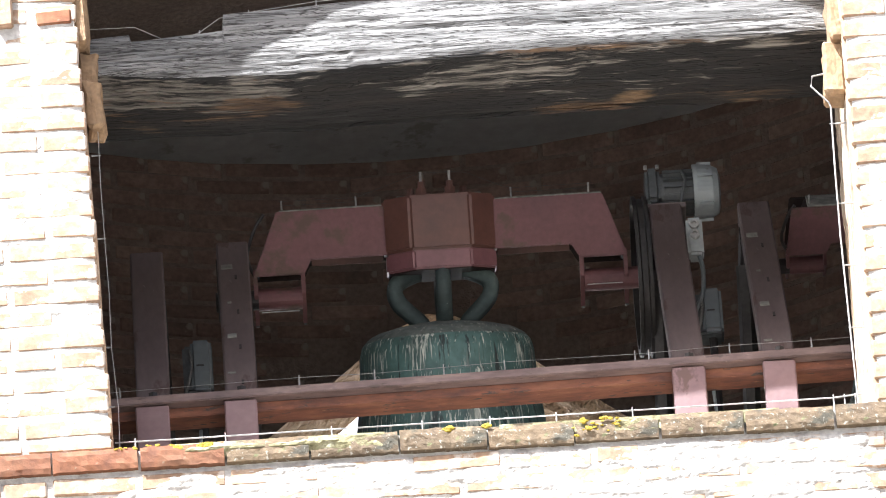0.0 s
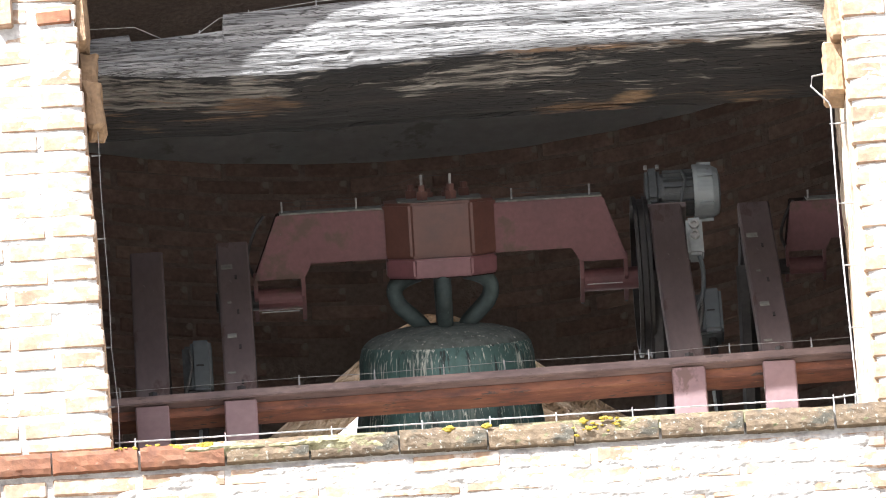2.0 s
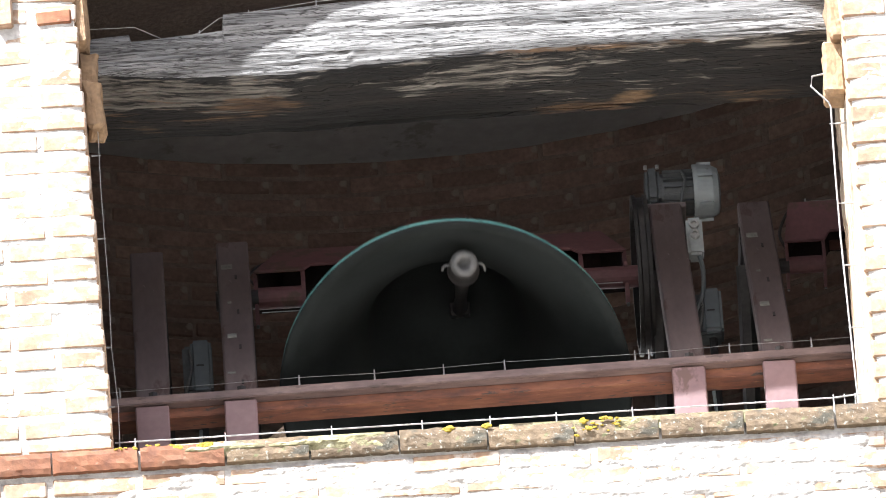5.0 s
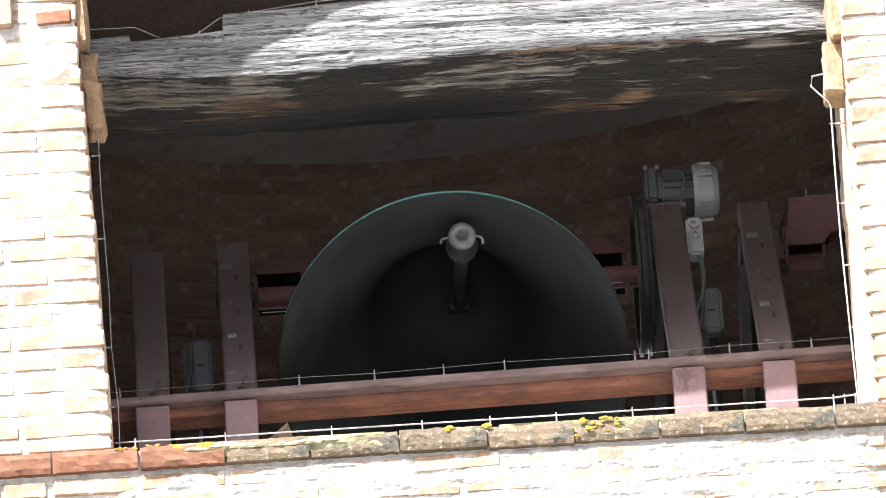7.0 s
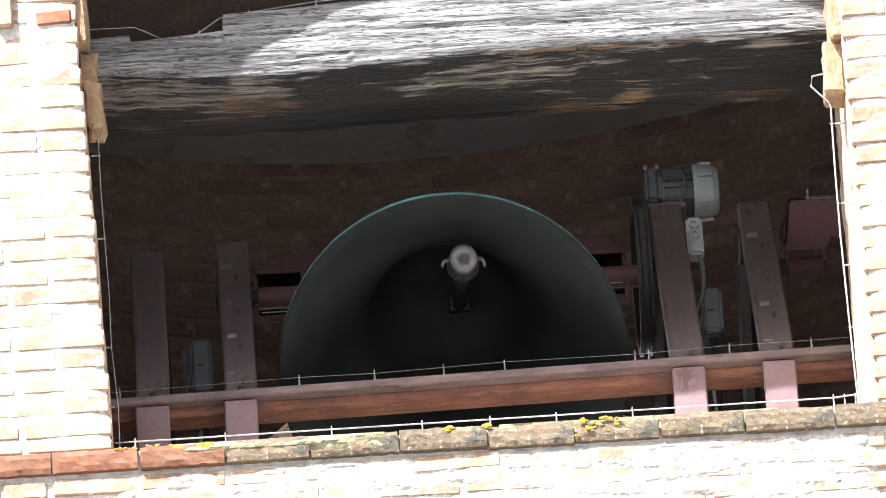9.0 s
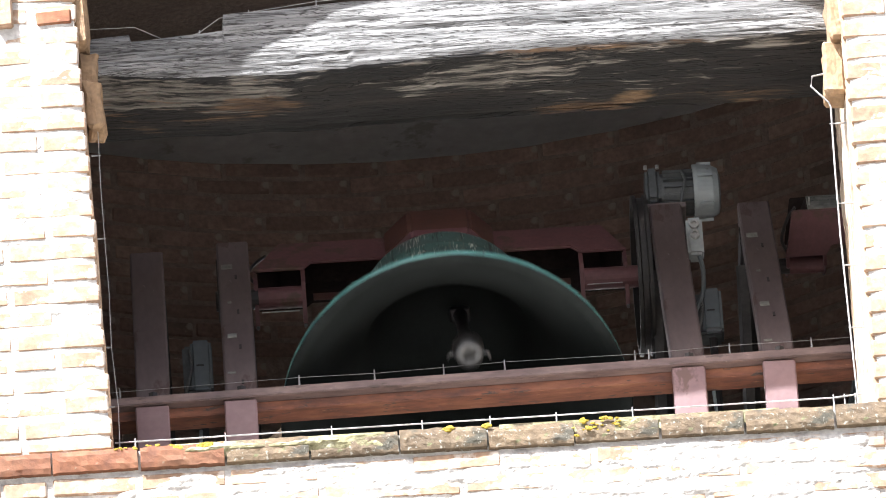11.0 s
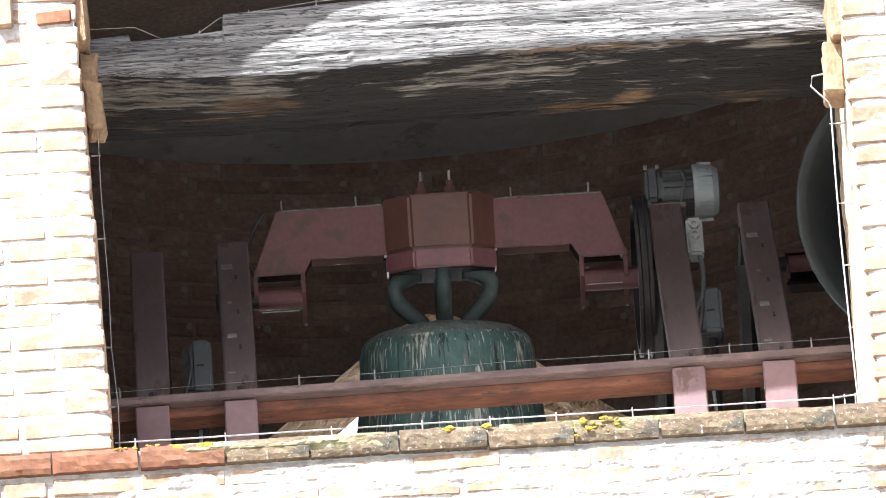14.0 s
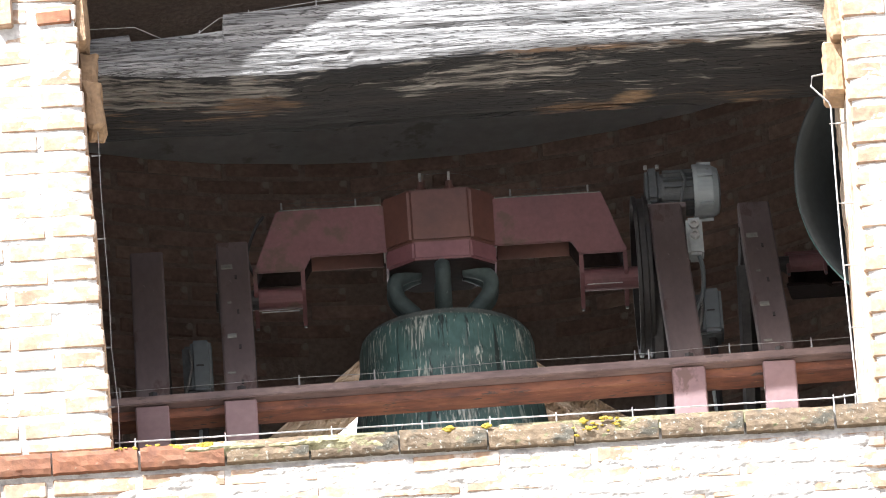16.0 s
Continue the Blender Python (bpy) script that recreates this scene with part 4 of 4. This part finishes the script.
def scatter(n, lo, hi, r, seed):
    g = random.Random(seed)
    return [(g.uniform(*lo), -0.014 + g.uniform(-0.002, 0.006), g.uniform(*hi), g.uniform(*r)) for _ in range(n)]


lichen([(-0.775, -0.014, -0.012, 0.015), (-0.70, -0.015, -0.012, 0.018), (-0.715, -0.014, -0.03, 0.010), (-0.83, -0.013, 0.0, 0.009), (-0.02, -0.015, -0.005, 0.014), (0.085, -0.015, -0.002, 0.012), (0.355, -0.015, -0.006, 0.014), (0.37, -0.015, -0.03, 0.010), (0.41, -0.014, 0.0, 0.011), (0.43, -0.014, -0.004, 0.010), (0.335, -0.014, -0.05, 0.008)]
       + scatter(22, (-0.80, -0.66), (-0.03, 0.0), (0.003, 0.007), 1) + scatter(22, (0.32, 0.46), (-0.05, 0.0), (0.003, 0.006), 2) + scatter(14, (-0.95, -0.80), (-0.008, 0.001), (0.003, 0.006), 6), M_LICHEN, "bright yellow lichen on the sill bricks", "yellow_lichen")
for xa, xb, za, lift, seed in ((-0.80, -0.20, -0.046, 0.0045, 3.0), (0.12, 0.36, -0.035, -0.001, 5.0), (0.44, 0.90, -0.040, -0.001, 7.0)):
    mortar_skin(xa, xb, za, 0.001, lift, seed, 0.006, -0.010, M_MOSS, "lichen_crust", "pale grey-green lichen crust")

# tan rendering on the side of the jamb
for xa, za, zb, seed in ((1.170, 0.0, 1.02, 1.0), (1.174, 1.02, 1.55, 4.0)):
    bm = box((xa, 0.012, za), (1.190, 0.59, zb))
    bmesh.ops.subdivide_edges(bm, edges=[e for e in bm.edges if abs(e.verts[0].co.z - e.verts[1].co.z) > 0.2], cuts=60)
    bmesh.ops.subdivide_edges(bm, edges=[e for e in bm.edges if abs(e.verts[0].co.y - e.verts[1].co.y) > 0.2], cuts=14)
    for v in bm.verts:
        v.co.x += 0.006 * noise.noise(Vector((seed, v.co.y * 45, v.co.z * 7))) + 0.003 * noise.noise(v.co * 60)
    part("jamb_render", bm, M_RENDER, wall_front, "flaking tan clay render on the jamb")

# inner brickwork of the curved wall
for k in range(18):
    z = 1.36 + 0.0645 * k
    a = -0.62 + (0.045 if k % 2 else 0) + rng.uniform(-0.01, 0.01)
    while a < 0.60:
        x, a2 = CX + CR * math.sin(a), a + 0.248 / CR
        xm = CX + CR * math.sin((a + a2) / 2)
        if not (abs(xm - BX) < BH + 0.12 and z < gable(xm) + 0.12):
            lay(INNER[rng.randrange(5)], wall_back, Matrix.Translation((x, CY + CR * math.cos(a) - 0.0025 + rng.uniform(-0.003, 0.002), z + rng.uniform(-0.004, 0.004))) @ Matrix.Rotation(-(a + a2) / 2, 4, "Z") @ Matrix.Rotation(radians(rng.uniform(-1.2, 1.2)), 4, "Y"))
        a = a2 + rng.uniform(-0.002, 0.003)

# loose clay pieces wedged between beam and jambs
for lo, hi, tilt in (((-1.0, 0.07, 1.20), (-0.945, 0.17, 1.325), 3), ((-0.985, 0.06, 1.075), (-0.932, 0.16, 1.225), -4), ((-1.0, 0.02, 1.33), (-0.962, 0.16, 1.55), 0)):
    c = [(a + b) / 2 for a, b in zip(lo, hi)]
    bm = box([a - b for a, b in zip(lo, c)], [a - b for a, b in zip(hi, c)], 0.008)
    bmesh.ops.subdivide_edges(bm, edges=list(bm.edges), cuts=2, use_grid_fill=True)
    rough(bm, 0.012, 30, seed=c[2])
    lay(mesh_of(bm, "wedge_brick", M_TAN), wall_front, pose(*c, 0, tilt), "wedge_brick")
for lo, hi, tilt in (((1.118, 0.05, 1.035), (1.180, 0.15, 1.20), 2), ((1.140, 0.02, 1.195), (1.190, 0.15, 1.35), -2)):
    c = [(a + b) / 2 for a, b in zip(lo, hi)]
    bm = box([a - b for a, b in zip(lo, c)], [a - b for a, b in zip(hi, c)], 0.008)
    bmesh.ops.subdivide_edges(bm, edges=list(bm.edges), cuts=2, use_grid_fill=True)
    rough(bm, 0.007, 30, seed=c[2])
    lay(mesh_of(bm, "wedge_brick", M_TAN), wall_front, pose(*c, 0, tilt), "wedge_brick")


# a broken red brick near the head of the jamb
lay(brick_mesh(0.10, 41, M_SILLBRICK, 0.045), wall_front, pose(-1.105, -0.005, 1.378, 0, -3), "brick")

# a tile set on end in the face of the wall
bm = box((0, 0, 0), (0.052, 0.05, 0.235), 0.006)
rough(bm, 0.006, 25, seed=3)
lay(mesh_of(bm, "upright_tile", M_BRICK), wall_front, pose(-1.222, -0.022, 1.375, 0, -1.5), "upright_tile")


# ---- bird wires ----
def bird_wire(points, pins, label, r=0.0022):
    """points: the wire; pins: foot and head of each little post."""
    t = empty("bird_wire", points[0], label, "bird wire", "bird wires")
    o = Vector(points[0])
    part("wire", path([Vector(p) - o for p in points], r, 6), M_WIRE, t)
    for a, b in pins:
        part("pin", tube(Vector(a) - o, Vector(b) - o, 0.0045 if r < 0.001 else 0.0034, 6, 0.0018), M_WIRE, t)
    return t


def sill_h(x):
    return 0.054 + 0.005 * (x + 0.95) / 2.1


SPX = (-0.894, -0.642, -0.345, -0.092, 0.098, 0.283, 0.496, 1.059)
bird_wire([(-0.95, 0.05, 0.049)] + [(x, 0.06, sill_h(x)) for x in SPX] + [(1.16, 0.05, 0.062)], [((x, 0.06, -0.012), (x, 0.06, sill_h(x) + 0.010)) for x in SPX + (1.09, 1.12)], "galvanised bird wire on pins along the sill")
RPX = (-0.935, -0.42, -0.204, -0.005, 0.17, 0.545, 0.585, 0.817, 1.053)
bird_wire([(-1.0, 0.70, 0.556)] + [(x, 0.70, 0.562 + rail_z(x) + 0.003 * math.sin(9 * x)) for x in RPX] + [(1.25, 0.70, 0.595)], [((x, 0.70, 0.504 + rail_z(x)), (x, 0.70, 0.571 + rail_z(x))) for x in RPX], "thin bird wire on pins along the frame rail", 0.0008)
LJ = [(-0.950, 0.10, 1.10), (-0.951, 0.10, 0.90), (-0.948, 0.10, 0.73), (-0.944, 0.10, 0.55), (-0.946, 0.10, 0.38), (-0.936, 0.10, 0.19), (-0.938, 0.08, 0.02)]
bird_wire(LJ, [((-0.972, 0.10, z), (-0.945, 0.10, z)) for z in (1.0, 0.73, 0.38, 0.19)], "thin bird wire down the brick jamb", 0.0014)
RJ = [(1.125, 0.10, 1.125), (1.086, 0.10, 1.118), (1.080, 0.10, 1.085), (1.126, 0.10, 1.030), (1.131, 0.10, 1.015), (1.126, 0.10, 0.80), (1.124, 0.10, 0.60), (1.126, 0.10, 0.35), (1.130, 0.10, 0.02)]
bird_wire(RJ, [((1.19, 0.10, z), (1.122, 0.10, z)) for z in (0.96, 0.70, 0.50, 0.30)], "bent galvanised bird wire down the brick jamb", 0.0028)
BT = [(-0.97, 0.28, 1.520), (-0.83, 0.28, 1.518), (-0.755, 0.28, 1.475), (-0.68, 0.28, 1.475), (-0.645, 0.28, 1.488), (-0.585, 0.28, 1.532), (-0.50, 0.28, 1.545), (-0.305, 0.28, 1.568), (0.1, 0.28, 1.585)]
bird_wire(BT, [((-0.645, 0.28, 1.455), (-0.645, 0.28, 1.495)), ((-0.50, 0.28, 1.515), (-0.50, 0.28, 1.553)), ((-0.305, 0.28, 1.53), (-0.305, 0.28, 1.575))], "thin bird wire along the top of the oak beam", 0.0013)

# ---- a passing insect ----
moth = empty("flying_insect", (-6, -0.3, 0.4), "small yellow insect flying past the opening", "insect")
ic = bmesh.new()
bmesh.ops.create_icosphere(ic, subdivisions=2, radius=1, matrix=Matrix.Diagonal((0.012, 0.004, 0.004, 1)))
part("insect_body", ic, M_WING, moth, smooth=True)
for sy in (-1, 1):
    part("wing", prism([(-0.008, 0.002), (0.008, 0.002), (0.004, 0.022), (-0.006, 0.024)], -0.0004, 0.0004), M_WING, moth, m=Matrix.Rotation(radians(25 * sy), 4, "X"))


# ---- movement ----
UNEVEN = ((0, (1.7, -1.9, -1.2, -0.7, 0.5, -1.6, -1.8, -1.2, -3.5, -3.5, -1.1, -0.4, 1.0, 0.3, 0.1, 0.3, -1.0, -0.6, 4.2, -3.5, -2.3, -4.0)),
          (6.2, (-1.4, -4.6, -3.5, -1.7, -0.0, 0.3, -0.2, -2.8, -2.3, -1.9, 1.8, 3.4, 1.2, 2.6, 1.3, -0.2)),
          (11.2, (0.0, 0.1, 0.3, 0.2, 1.9, 0.1, 0.1, -1.6, -2.0, -0.8, -0.4, -0.0, 0.1, 0.6, 3.1, 1.1, 1.0, 2.2, 1.3, 0.4, 0.0, -0.5, 0.5, 2.8, 1.6)))   # small unevenness of the ringing, in degrees, every fifth of a second


def uneven(t):
    for start, vals in UNEVEN:
        u = (t - start) / 0.2
        if -1 < u < len(vals):
            k = math.floor(u)
            a = vals[k] if k >= 0 else 0.0
            b = vals[k + 1] if k + 1 < len(vals) else 0.0
            return a + (b - a) * (u - k)
    return 0.0


def swing(t):
    """Degrees by which the large bell stands out from hanging, mouth to the opening."""
    a, p = 44.59 + 0.5456 * t, -2.06036 + 3.04717 * t - 0.01073 * t * t + 0.00043 * t ** 3
    return 27.75 + a * math.cos(p) - 0.46 * math.cos(3 * p) + 1.88 * math.cos(2 * p) + 0.29 * math.sin(2 * p) + uneven(t) - 29.0 - 0.95 * max(0.0, math.cos(p)) ** 6


def motions():
    rows, rows2, crow, crow2 = [], [], [], []
    for k in range(161):
        t = k / 10
        rows.append((t, pose(*AX, -swing(t))))
        p2 = 2.992 * (t - 1.285)
        rows2.append((t, pose(*AX2, -(63 + 0.95 * t) * math.cos(p2))))
        p = -2.06036 + 3.04717 * t - 0.01073 * t * t + 0.00043 * t ** 3
        c = math.cos(p - 0.20)                          # the clapper lags behind its bell
        crow.append((t, pose(0.014, 0, -0.215, -28.0 * math.copysign(abs(c) ** 1.35, c))))
        crow2.append((t, pose(0.004, 0, -0.185, -28 * math.cos(p2 - 0.1))))
    walk(bell, rows)
    walk(bell2, rows2)
    walk(clapper, crow)
    walk(clapper2, crow2)
    fly = [(0, -4.0, 0.2), (0.8, -4.0, 0.2), (1.3, -1.50, 0.02), (1.4, -0.45, 0.28), (1.5, 0.60, 0.56), (1.6, 1.62, 0.86), (2.2, 4.5, 1.4), (3.0, 4.5, 6.0), (12.0, -4.5, 6.0), (12.9, -4.0, 0.2), (13.5, -1.55, 0.20), (13.6, 0.57, 0.53), (13.7, 2.6, 0.86), (14.2, 4.5, 1.4), (16.0, 5.0, 1.4)]
    walk(moth, [(t, pose(x, -0.3, z, 0, -15)) for t, x, z in fly])


motions()
